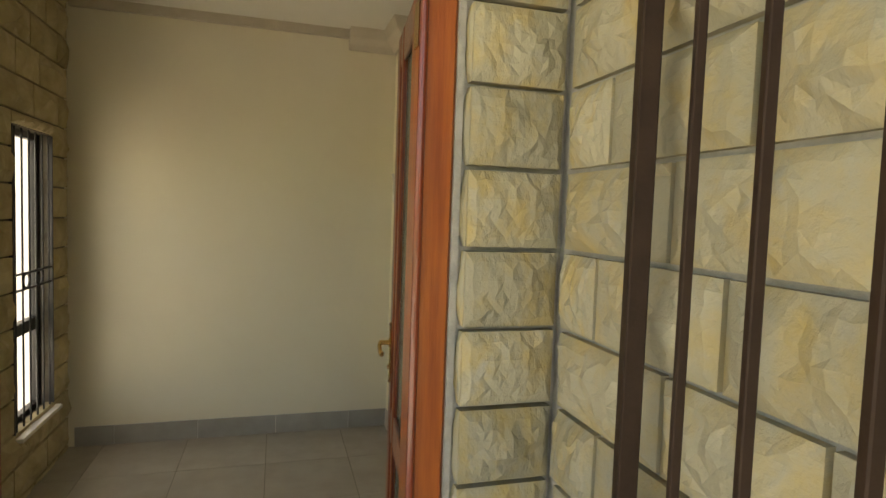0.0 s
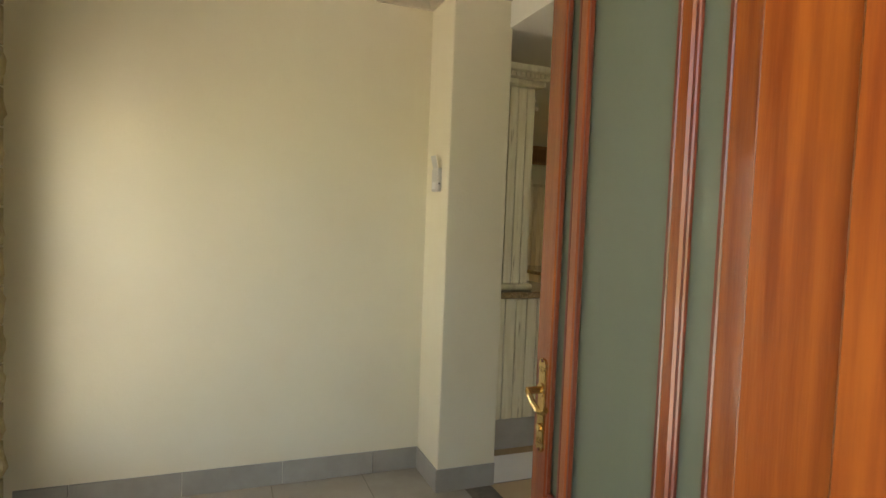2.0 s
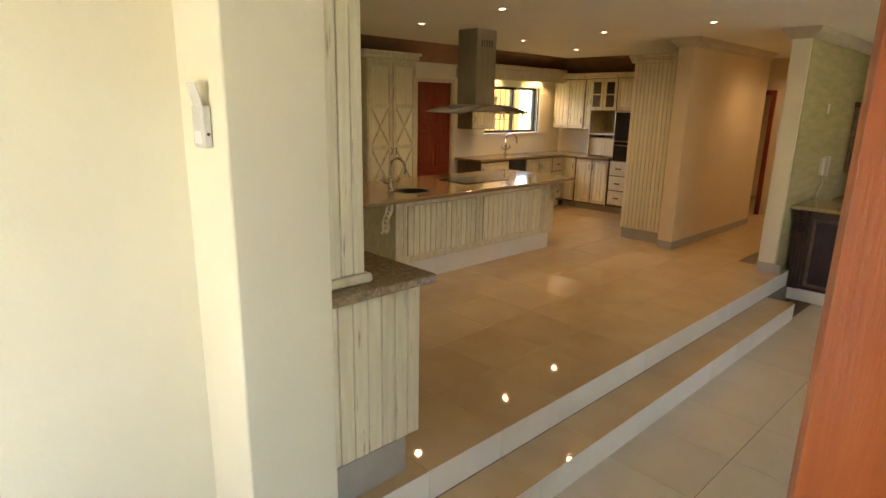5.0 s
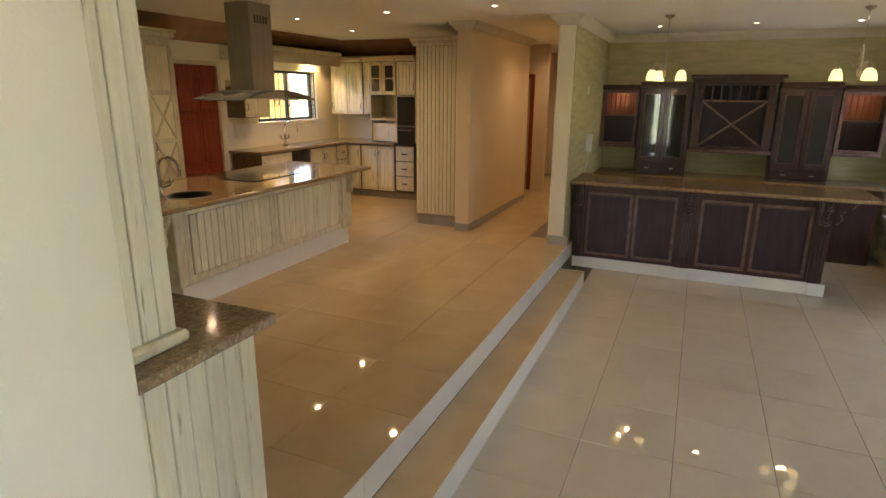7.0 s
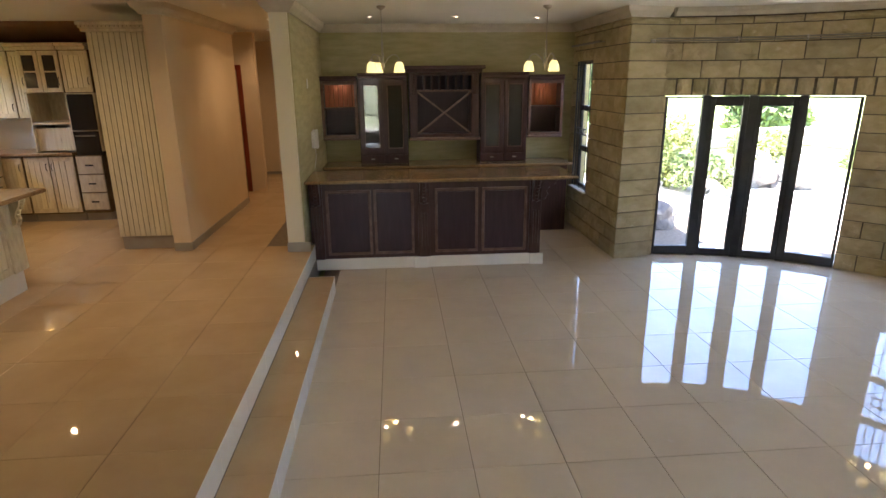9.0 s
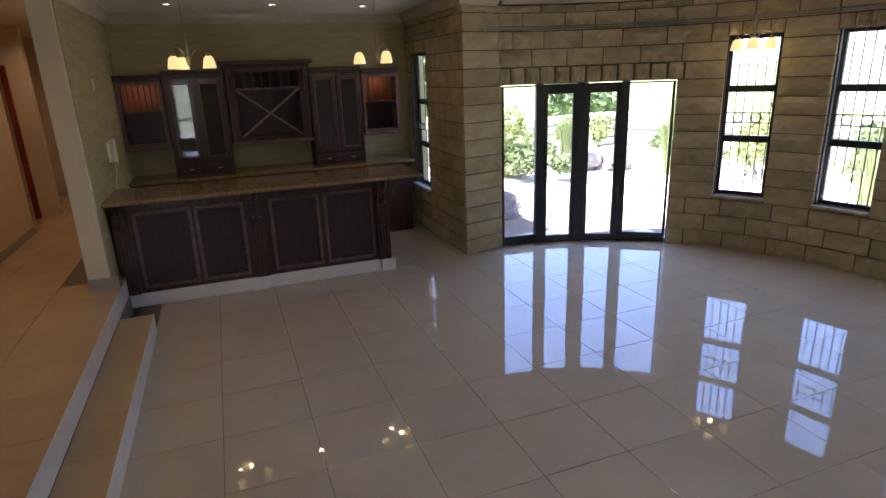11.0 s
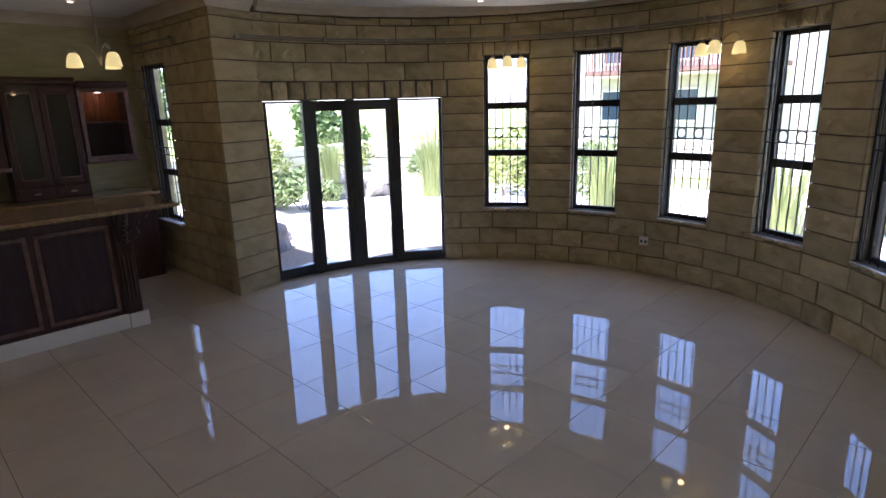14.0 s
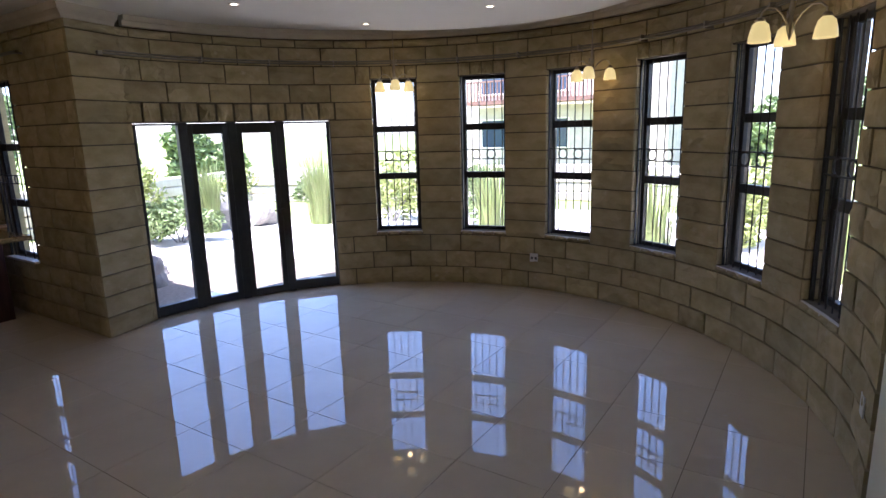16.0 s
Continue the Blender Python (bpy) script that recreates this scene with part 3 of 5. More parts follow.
for x0, x1 in ((0.07, 0.172), (0.212, 0.58), (0.62, LW - 0.095)):
    for z0, z1 in ((0.20, 0.86), (0.98, LH - 0.13)):
        part("glass_panel", boxes((x0, x1, -0.004, 0.004, z0, z1)), FROST, entrance_door, "grey-green frosted glass", local=True)
        for y in (-0.014, 0.014):
            b = 0.014
            part("glazing_bead", boxes((x0, x0 + b, y - 0.006, y + 0.006, z0, z1), (x1 - b, x1, y - 0.006, y + 0.006, z0, z1), (x0 + b, x1 - b, y - 0.006, y + 0.006, z0, z0 + b),
                 (x0 + b, x1 - b, y - 0.006, y + 0.006, z1 - b, z1), bev=0.003), VARNISH_D, entrance_door, local=True)
for side in (1, -1):
    y0, y1 = sorted((0.022 * side, 0.030 * side))
    bm = boxes((LW - 0.082, LW - 0.038, y0, y1, 1.115, 1.345), bev=0.003)
    for z in (1.115, 1.345):
        rod(bm, (LW - 0.06, y0, z), (LW - 0.06, y1, z), 0.022, 16)
    hp = part("handle_plate", bm, BRASS, entrance_door, "brass lever plate with rounded ends", local=True)
    bm = rod(bmesh.new(), (LW - 0.06, 0.03 * side, 1.275), (LW - 0.06, 0.075 * side, 1.275), 0.011)
    rod(bm, (LW - 0.06, 0.028 * side, 1.275), (LW - 0.06, 0.034 * side, 1.275), 0.020, 16)
    path_tube(bm, [(LW - 0.06, 0.072 * side, 1.275), (LW - 0.085, 0.076 * side, 1.268), (LW - 0.11, 0.076 * side, 1.252), (LW - 0.14, 0.074 * side, 1.242), (LW - 0.165, 0.071 * side, 1.246), (LW - 0.178, 0.07 * side, 1.256)], 0.009)
    part("lever", bm, BRASS, hp, local=True)
    part("keyhole", rod(bmesh.new(), (LW - 0.06, 0.03 * side, 1.165), (LW - 0.06, 0.037 * side, 1.165), 0.012), BRASS, hp, local=True)
    for z in (1.10, 1.36):
        part("screw", rod(bmesh.new(), (LW - 0.06, 0.029 * side, z), (LW - 0.06, 0.032 * side, z), 0.005, 8), VARNISH_D, hp, local=True)

# security gate folded against the porch wall
gate = thing("security_gate", (0.513, 0.893, 0.151), "dark brown iron security gate standing open", "gate", "", -106.8)
GH = 2.75
part("gate_frame", boxes((-0.02, 0.02, -0.02, 0.02, 0.0, GH), (0.86, 0.90, -0.02, 0.02, 0.0, GH), (0.02, 0.86, -0.02, 0.02, 0.0, 0.045), (0.02, 0.86, -0.02, 0.02, GH - 0.045, GH),
     (0.02, 0.86, -0.012, 0.012, 1.10, 1.16), bev=0.003), BROWN_IRON, gate, local=True)
for k in range(3):
    x = 0.235 + 0.205 * k
    part("gate_bar", boxes((x - 0.008, x + 0.008, -0.008, 0.008, 0.045, GH - 0.045), bev=0.002), BROWN_IRON, gate, local=True)


# ---- entrance ----
GREY_PL = material("aged_white_plastic", (0.62, 0.60, 0.54), 0.45, color2=(0.56, 0.54, 0.48), scale=20)
key_box = thing("key_box", (0.776, 4.55, 2.14), "small white plastic alarm keypad with lifted cover on the pier", "keypad")
part("case", boxes((0.745, 0.779, 4.50, 4.60, 2.14, 2.29), bev=0.006), GREY_PL, key_box)
part("button_strip", boxes((0.7425, 0.7455, 4.52, 4.58, 2.155, 2.20), bev=0.001), WHITE_PL, key_box)
part("side_screw", rod(bmesh.new(), (0.762, 4.496, 2.19), (0.762, 4.501, 2.19), 0.006, 8), BLACK, key_box)
bm = boxes((0.750, 0.757, 4.508, 4.592, 2.29, 2.375), bev=0.002)
bm.transform(Matrix.Translation((0.757, 0, 2.29)) @ Matrix.Rotation(radians(-14), 4, "Y") @ Matrix.Translation((-0.757, 0, -2.29)))
part("cover", bm, GREY_PL, key_box)


# ---- panelled kitchen joinery ----
def planks(parent, x0, x1, y, z0, z1, n, axis="x", out=-1, back=0.006, mat=OAK):
    """Upright boards over a dark backing; axis: the way along which they follow each other."""
    w = (x1 - x0) / n
    for k in range(n):
        a, b = x0 + k * w + 0.0028, x0 + (k + 1) * w - 0.0028
        o0, o1 = sorted((y, y + out * 0.014))
        j = 0.001 * ((k * 7) % 3)
        bm = boxes((a, b, o0 - (j if out < 0 else 0), o1 + (j if out > 0 else 0), z0, z1), bev=0.003) if axis == "x" else boxes((o0, o1, a, b, z0, z1), bev=0.003)
        part("plank", bm, mat, parent)


def cup_handle(parent, at, axis="y", mat=BLACK):
    """A small drop handle: two posts and a bar, standing out along -axis."""
    x, y, z = at
    bm = bmesh.new()
    if axis == "y":
        path_tube(bm, [(x, y, z + 0.05), (x, y - 0.025, z + 0.04), (x, y - 0.03, z), (x, y - 0.025, z - 0.04), (x, y, z - 0.05)], 0.005, 6)
    else:
        path_tube(bm, [(x, y, z + 0.05), (x - 0.025, y, z + 0.04), (x - 0.03, y, z), (x - 0.025, y, z - 0.04), (x, y, z - 0.05)], 0.005, 6)
    return part("handle", bm, mat, parent, "dark drop handle")


# dresser at the pier
dresser = thing("dresser", (1.28, 4.76, ZK), "cream distressed plank dresser base with granite top", "dresser")
part("plinth", boxes((1.17, 1.68, 4.485, 5.06, ZK, 0.588)), SKIRT, dresser)
part("carcass", boxes((1.168, 1.745, 4.502, 5.08, 0.589, 1.442)), GROOVE, dresser)
planks(dresser, 1.193, 1.775, 4.501, 0.59, 1.435, 7)
planks(dresser, 4.495, 5.08, 1.746, 0.59, 1.435, 8, axis="y", out=1)
dresser_top = tagged(linked("worktop", boxes((1.167, 1.81, 4.40, 5.12, 1.444, 1.487), bev=0.006), GRANITE), "brown speckled granite worktop on the dresser", "worktop")
upper = thing("wall_cabinet", (1.3, 4.8, 1.488), "tall cream distressed plank cabinet standing on granite", "cabinet")
part("carcass", boxes((1.168, 1.44, 4.534, 5.00, 1.489, 2.88)), GROOVE, upper)
planks(upper, 1.193, 1.455, 4.533, 1.535, 2.88, 4)
part("base_moulding", boxes((1.167, 1.485, 4.49, 5.04, 1.489, 1.533), bev=0.012), OAK_IN, upper)
cap = part("crown_moulding", boxes((1.167, 1.50, 4.46, 5.04, 2.882, 2.92), (1.167, 1.56, 4.41, 5.08, 2.96, 3.01), (1.167, 1.53, 4.43, 5.06, 2.92, 2.96), bev=0.008), OAK_IN, upper)
for k in range(9):
    part("dentil", boxes((1.175 + k * 0.036, 1.195 + k * 0.036, 4.412, 4.429, 2.925, 2.955)), OAK_IN, cap)
bm = bmesh.new()
for k in range(14):
    a = k / 13
    r = 0.09 * (1 - 0.75 * a)
    bmesh.ops.create_icosphere(bm, subdivisions=1, radius=0.02 * (1.1 - 0.5 * a), matrix=pose(1.45 + 0.02 + r * math.cos(9 * a) * 0.4, 4.60, 2.76 + r * math.sin(9 * a)))
part("carved_corbel", bm, OAK_IN, upper, smooth=True)


def corbel(parent, x, y, ztop, h, d, w, mat, face="y", label="carved scroll corbel"):
    """A carved bracket: an S profile with raised beads, standing out along -face."""
    prof = [(0.0, 0.0), (d, 0.0), (d, -0.06 * h), (d * 0.92, -0.16 * h), (d * 0.80, -0.30 * h), (d * 0.48, -0.46 * h), (d * 0.34, -0.62 * h), (d * 0.42, -0.78 * h), (d * 0.30, -0.92 * h), (0.0, -h)]
    bm = bmesh.new()
    rows = []
    for s in (-w / 2, w / 2):
        rows.append([bm.verts.new(((x + s, y - o, ztop + u) if face == "y" else (x - o, y + s, ztop + u))) for o, u in prof])
    for k in range(len(prof)):
        j = (k + 1) % len(prof)
        bm.faces.new((rows[0][k], rows[0][j], rows[1][j], rows[1][k]))
    bm.faces.new(rows[0])
    bm.faces.new(rows[1])
    bmesh.ops.recalc_face_normals(bm, faces=bm.faces)
    c = part("corbel", bm, mat, parent, label)
    bm = bmesh.new()
    for o, u in prof[2:-1]:
        at = (x, y - o, ztop + u) if face == "y" else (x - o, y, ztop + u)
        bmesh.ops.create_icosphere(bm, subdivisions=1, radius=w * 0.28, matrix=pose(*at))
    tagged(part("carving", bm, mat, c, smooth=True), "", "", "", "stuff")
    return c


# island
IY = 7.05
island = thing("kitchen_island", (4.95, 7.5, ZK), "cream distressed plank kitchen island on a tiled plinth", "kitchen island")
part("plinth", boxes((3.72, 6.44, IY + 0.03, 8.05, ZK, 0.600)), RISER, island)
part("carcass", boxes((3.70, 6.46, IY + 0.02, 8.04, 0.602, 1.312)), OAK_IN, island)
for x0, x1 in ((3.84, 4.92), (5.04, 6.20)):
    part("panel_frame", boxes((x0 - 0.06, x1 + 0.06, IY, IY + 0.019, 0.605, 0.68), (x0 - 0.06, x1 + 0.06, IY, IY + 0.019, 1.24, 1.31), (x0 - 0.06, x0, IY, IY + 0.019, 0.68, 1.24),
         (x1, x1 + 0.06, IY, IY + 0.019, 0.68, 1.24), bev=0.004), OAK_IN, island)
    part("panel_backing", boxes((x0, x1, IY + 0.012, IY + 0.019, 0.68, 1.24)), GROOVE, island)
    planks(island, x0 + 0.01, x1 - 0.01, IY + 0.012, 0.685, 1.235, 13)
part("corner_post", boxes((6.25, 6.47, IY - 0.02, IY + 0.25, 0.602, 1.312), bev=0.01), OAK_IN, island)
part("corner_post", boxes((3.66, 3.77, IY - 0.02, IY + 0.10, 0.602, 1.312), bev=0.01), OAK_IN, island)
corbel(island, 3.55, IY + 0.05, 1.312, 0.34, 0.12, 0.10, OAK_IN)
corbel(island, 6.40, IY - 0.02, 1.312, 0.26, 0.10, 0.10, OAK_IN)
tagged(linked("worktop", boxes((3.15, 6.75, IY - 0.16, 8.20, 1.314, 1.356), bev=0.008), GRANITE), "glossy brown granite island worktop", "worktop")
sink = thing("prep_sink", (4.10, 7.28, 1.357), "round steel prep sink let into the island", "sink")
part("bowl", lathe(bmesh.new(), [(0.0, 0.001), (0.16, 0.001), (0.19, 0.004), (0.20, 0.006), (0.20, 0.001)], (4.10, 7.28, 1.357), 28), STEEL, sink)


def mixer_tap(at, label, s=1.0):
    """A bridge mixer: pillar, cross handles, swan spout."""
    x, y, z = at
    tap = thing("mixer_tap", at, label, "tap")
    part("body", lathe(bmesh.new(), [(0.035 * s, 0), (0.035 * s, 0.015 * s), (0.018 * s, 0.03 * s), (0.018 * s, 0.12 * s), (0.028 * s, 0.14 * s), (0.015 * s, 0.16 * s), (0.012 * s, 0.24 * s)], at, 16), CHROME, tap, smooth=True)
    pts = [(x, y - 0.11 * s + 0.11 * s * math.cos(a), z + 0.24 * s + 0.09 * s * math.sin(a)) for a in [math.pi * k / 8 for k in range(9)]]
    part("spout", path_tube(bmesh.new(), pts + [(x, y - 0.22 * s, z + 0.19 * s)], 0.011 * s, 8), CHROME, tap)
    for sx in (-1, 1):
        cx = x + sx * 0.09 * s
        bm = rod(bmesh.new(), (x, y, z + 0.08 * s), (cx, y, z + 0.10 * s), 0.010 * s)
        for a in (0, math.pi / 2):
            rod(bm, (cx - 0.035 * s * math.cos(a), y, z + 0.12 * s - 0.035 * s * math.sin(a)), (cx + 0.035 * s * math.cos(a), y, z + 0.12 * s + 0.035 * s * math.sin(a)), 0.007 * s)
        part("cross_handle", bm, CHROME, tap)
    return tap


mixer_tap((3.85, 7.36, 1.357), "chrome cross-handled mixer tap on the island", 1.15)
hob = tagged(linked("hob", boxes((5.0, 5.8, 7.30, 7.80, 1.357, 1.365), bev=0.002), SMOKE), "black glass hob let into the island worktop", "hob")

hood = thing("cooker_hood", (5.5, 7.6, 2.2), "stainless steel island cooker hood with curved glass canopy", "cooker hood")
part("chimney", boxes((5.27, 5.62, 7.45, 7.78, 2.31, CZ - 0.003), bev=0.006), STEEL, hood)
part("vent_slots", boxes(*[(5.622, 5.625, 7.55 + k * 0.04, 7.57 + k * 0.04, 2.98, 3.06) for k in range(4)]), BLACK, hood)
part("vent_slots", boxes(*[(5.34 + k * 0.045, 5.365 + k * 0.045, 7.447, 7.449, 3.00, 3.08) for k in range(5)]), BLACK, hood)
part("motor_box", boxes((5.18, 5.72, 7.40, 7.84, 2.22, 2.308), bev=0.012), STEEL, hood)
bm = bmesh.new()
rows = []
for k in range(13):
    u = -1 + 2 * k / 12
    x = 5.50 + 0.61 * u
    z = 2.30 - 0.10 * u * u
    rows.append([bm.verts.new((x, y, zz)) for y, zz in ((7.28, z), (7.96, z), (7.96, z + 0.012), (7.28, z + 0.012))])
for a, b in zip(rows, rows[1:]):
    for j in range(4):
        bm.faces.new((a[j], b[j], b[(j + 1) % 4], a[(j + 1) % 4]))
bm.faces.new(rows[0])
bm.faces.new(rows[-1])
bmesh.ops.recalc_face_normals(bm, faces=bm.faces)
part("glass_canopy", bm, material("smoked_glass", (0.12, 0.12, 0.11), 0.08, spec=0.7), hood, "smoked curved glass", smooth=True)

# red door to the back
red_door = thing("door_3", (6.545, KY - 0.01, ZK), "red stained panelled kitchen door", "door", "", 0, "structure")
part("leaf", boxes((6.19, 6.96, KY + 0.02, KY + 0.06, ZK + 0.01, 2.65), bev=0.004), DOOR_RED, red_door)
for x0, x1 in ((6.25, 6.53), (6.61, 6.89)):
    for z0, z1 in ((0.55, 1.15), (1.28, 1.88), (2.0, 2.48)):
        part("door_panel", boxes((x0, x1, KY + 0.004, KY + 0.019, z0, z1), bev=0.012), DOOR_RED, red_door)
part("door_frame", boxes((6.13, 6.19, KY - 0.02, KY + 0.10, ZK, 2.71), (6.96, 7.02, KY - 0.02, KY + 0.10, ZK, 2.71), (6.19, 6.96, KY - 0.02, KY + 0.10, 2.65, 2.71), bev=0.004), OAK_IN, red_door)

# pantry cabinet with crossed doors
pantry = thing("pantry_cabinet", (5.32, KY - 0.3, ZK), "tall cream pantry cabinet with crossed lattice doors", "cabinet")
part("carcass", boxes((4.87, 5.78, KY - 0.45, KY - 0.003, ZK, 2.92)), OAK_IN, pantry)
part("crown_moulding", boxes((4.79, 5.79, KY - 0.52, KY - 0.003, 2.922, 2.98), (4.77, 5.81, KY - 0.55, KY - 0.003, 2.98, 3.02), bev=0.01), OAK_IN, pantry)
for x0, x1, hx in ((4.88, 5.31, 5.275), (5.325, 5.76, 5.36)):
    d = part("door", boxes((x0, x0 + 0.06, KY - 0.472, KY - 0.452, 0.50, 2.88), (x1 - 0.06, x1, KY - 0.472, KY - 0.452, 0.50, 2.88), *[(x0 + 0.06, x1 - 0.06, KY - 0.472, KY - 0.452, z - 0.03, z + 0.03) for z in (0.53, 1.10, 1.68, 2.27, 2.85)], bev=0.004), OAK_IN, pantry)
    part("door_panel", boxes((x0 + 0.06, x1 - 0.06, KY - 0.460, KY - 0.452, 0.56, 2.82)), OAK, d)
    for z0, z1 in ((0.56, 1.07), (1.13, 1.65), (1.71, 2.24)):
        for s in (0, 1):
            part("lattice_bar", rod(bmesh.new(), (x0 + 0.06, KY - 0.465, z0 if s else z1), (x1 - 0.06, KY - 0.465, z1 if s else z0), 0.016, 6), OAK_IN, d)
    cup_handle(d, (hx, KY - 0.474, 1.62))
shelf_unit = thing("shelf_cabinet", (4.7, KY - 0.3, ZK), "cream cabinet beside the pantry", "cabinet")
part("carcass", boxes((3.72, 4.76, KY - 0.40, KY - 0.003, ZK, 2.60)), OAK_IN, shelf_unit)
planks(shelf_unit, 3.75, 4.73, KY - 0.401, 0.5, 2.55, 12)


# kitchen runs along the back and right walls
def base_unit(x0, x1, fy, doors, drawers=0, side="back"):
    """A base cabinet; back: its front faces -y at fy; right: it runs along y and its front faces -x at fy."""
    cab = thing("base_cabinet", ((x0 + x1) / 2, fy + 0.3, ZK) if side == "back" else (fy + 0.3, (x0 + x1) / 2, ZK), "cream distressed kitchen base cabinet under granite", "cabinet", "kitchen base cabinets")

    def bx(a, b, o0, o1, z0, z1):
        return (a, b, fy + o0, fy + o1, z0, z1) if side == "back" else (fy + o0, fy + o1, a, b, z0, z1)
    part("plinth", boxes(bx(x0, x1, 0.05, 0.5, ZK, 0.50)), SKIRT, cab)
    part("carcass", boxes(bx(x0 + 0.002, x1 - 0.002, 0.0, 0.55, 0.502, 1.36)), GROOVE, cab)
    n = doors
    w = (x1 - x0) / n
    zt = 1.345
    for d in range(drawers):
        z1, z0 = zt - d * 0.27, zt - (d + 1) * 0.27 + 0.015
        dr = part("drawer", boxes(bx(x0 + 0.01, x1 - 0.01, -0.02, -0.002, z0, z1), bev=0.006), OAK_IN, cab)
        part("handle", boxes(bx((x0 + x1) / 2 - 0.05, (x0 + x1) / 2 + 0.05, -0.045, -0.022, (z0 + z1) / 2 - 0.012, (z0 + z1) / 2 + 0.008), bev=0.004), BLACK, dr, "dark cup handle")
    if not drawers:
        for k in range(n):
            a, b = x0 + k * w + 0.008, x0 + (k + 1) * w - 0.008
            d = part("door", boxes(bx(a, a + 0.05, -0.02, -0.002, 0.52, zt), bx(b - 0.05, b, -0.02, -0.002, 0.52, zt), bx(a + 0.05, b - 0.05, -0.02, -0.002, 0.52, 0.58), bx(a + 0.05, b - 0.05, -0.02, -0.002, zt - 0.06, zt), bev=0.003), OAK_IN, cab)
            m_ = max(3, round((b - a - 0.1) / 0.075))
            for j in range(m_):
                q0, q1 = a + 0.05 + (b - a - 0.1) * j / m_, a + 0.05 + (b - a - 0.1) * (j + 1) / m_
                part("plank", boxes(bx(q0 + 0.003, q1 - 0.003, -0.012, -0.002, 0.58, zt - 0.06)), OAK, d)
            hx = b - 0.03 if k % 2 == 0 and n > 1 else a + 0.03
            cup_handle(d, (hx, fy - 0.021, 1.2) if side == "back" else (fy - 0.021, hx, 1.2), "y" if side == "back" else "x")
    return cab


def upper_unit(x0, x1, fy, z0, z1, doors, side="right", glass=False):
    cab = thing("upper_cabinet", ((x0 + x1) / 2, fy + 0.15, z0) if side == "back" else (fy + 0.15, (x0 + x1) / 2, z0), "cream distressed wall cabinet" + (" with glazed doors" if glass else " with plank doors"), "cabinet", "kitchen wall cabinets")

    def bx(a, b, o0, o1, u0, u1):
        return (a, b, fy + o0, fy + o1, u0, u1) if side == "back" else (fy + o0, fy + o1, a, b, u0, u1)
    part("carcass", boxes(bx(x0 + 0.002, x1 - 0.002, 0.0, 0.34, z0, z1)), GROOVE, cab)
    w = (x1 - x0) / doors
    for k in range(doors):
        a, b = x0 + k * w + 0.006, x0 + (k + 1) * w - 0.006
        d = part("door", boxes(bx(a, a + 0.05, -0.02, -0.002, z0 + 0.01, z1 - 0.01), bx(b - 0.05, b, -0.02, -0.002, z0 + 0.01, z1 - 0.01), bx(a + 0.05, b - 0.05, -0.02, -0.002, z0 + 0.01, z0 + 0.07), bx(a + 0.05, b - 0.05, -0.02, -0.002, z1 - 0.07, z1 - 0.01), bev=0.003), OAK_IN, cab)
        if glass:
            part("glass_panel", boxes(bx(a + 0.05, b - 0.05, -0.010, -0.004, z0 + 0.07, z1 - 0.07)), CAB_GLASS, d, "dark cabinet glass")
            part("glazing_bar", boxes(bx(a + 0.05, b - 0.05, -0.014, -0.011, (z0 + z1) / 2 - 0.01, (z0 + z1) / 2 + 0.01)), OAK_IN, d)
        else:
            m_ = max(3, round((b - a - 0.1) / 0.07))
            for j in range(m_):
                q0, q1 = a + 0.05 + (b - a - 0.1) * j / m_, a + 0.05 + (b - a - 0.1) * (j + 1) / m_
                part("plank", boxes(bx(q0 + 0.003, q1 - 0.003, -0.012, -0.002, z0 + 0.07, z1 - 0.07)), OAK, d)
        hx = a + 0.03 if k % 2 == 0 else b - 0.03
        cup_handle(d, (hx, fy - 0.021, z0 + 0.16) if side == "back" else (fy - 0.021, hx, z0 + 0.16), "y" if side == "back" else "x")
    part("crown_moulding", boxes(bx(x0, x1, -0.06, 0.34, z1, z1 + 0.05), bx(x0, x1, -0.09, 0.34, z1 + 0.05, z1 + 0.09), bev=0.008), OAK_IN, cab)
    return cab


FB, FR = KY - 0.60, KX - 0.62
base_unit(7.10, 7.82, FB, 1, 0)
# near-black block stands in for the shade inside the open gap
dishwasher = thing("dishwasher", (8.1, FB + 0.3, ZK), "open appliance gap under the counter, its shade a solid dark block", "appliance")
part("front", boxes((7.84, 8.30, FB + 0.01, FB + 0.5, ZK + 0.1, 1.36)), SMOKE, dishwasher)
base_unit(8.32, 9.10, FB, 2, 0)
base_unit(9.12, 9.46, FB, 1, 3)
base_unit(7.62, 8.00, FR, 1, 3, "right")
base_unit(8.02, 8.72, FR, 2, 0, "right")
base_unit(8.74, 9.02, FR, 1, 0, "right")
tagged(linked("worktop", boxes((7.06, 9.44, FB - 0.04, KY - 0.003, 1.365, 1.405), (9.441, KX - 0.003, 8.0, KY - 0.003, 1.365, 1.405), bev=0.006), GRANITE), "brown granite kitchen worktop along two walls", "worktop")
upper_unit(8.80, 9.50, FR + 0.25, 1.88, 2.82, 2)
upper_unit(8.56, 8.79, FR + 0.25, 1.88, 2.82, 1)
upper_unit(8.00, 8.55, FR + 0.05, 2.24, 2.82, 2, glass=True)
upper_unit(7.60, 7.99, FR + 0.05, 2.24, 2.82, 1)
upper_unit(7.12, 7.68, FB + 0.26, 1.90, 2.36, 1, side="back")
valance = thing("window_valance", (8.6, KY - 0.3, 2.75), "cream moulded valance above the kitchen window", "valance")
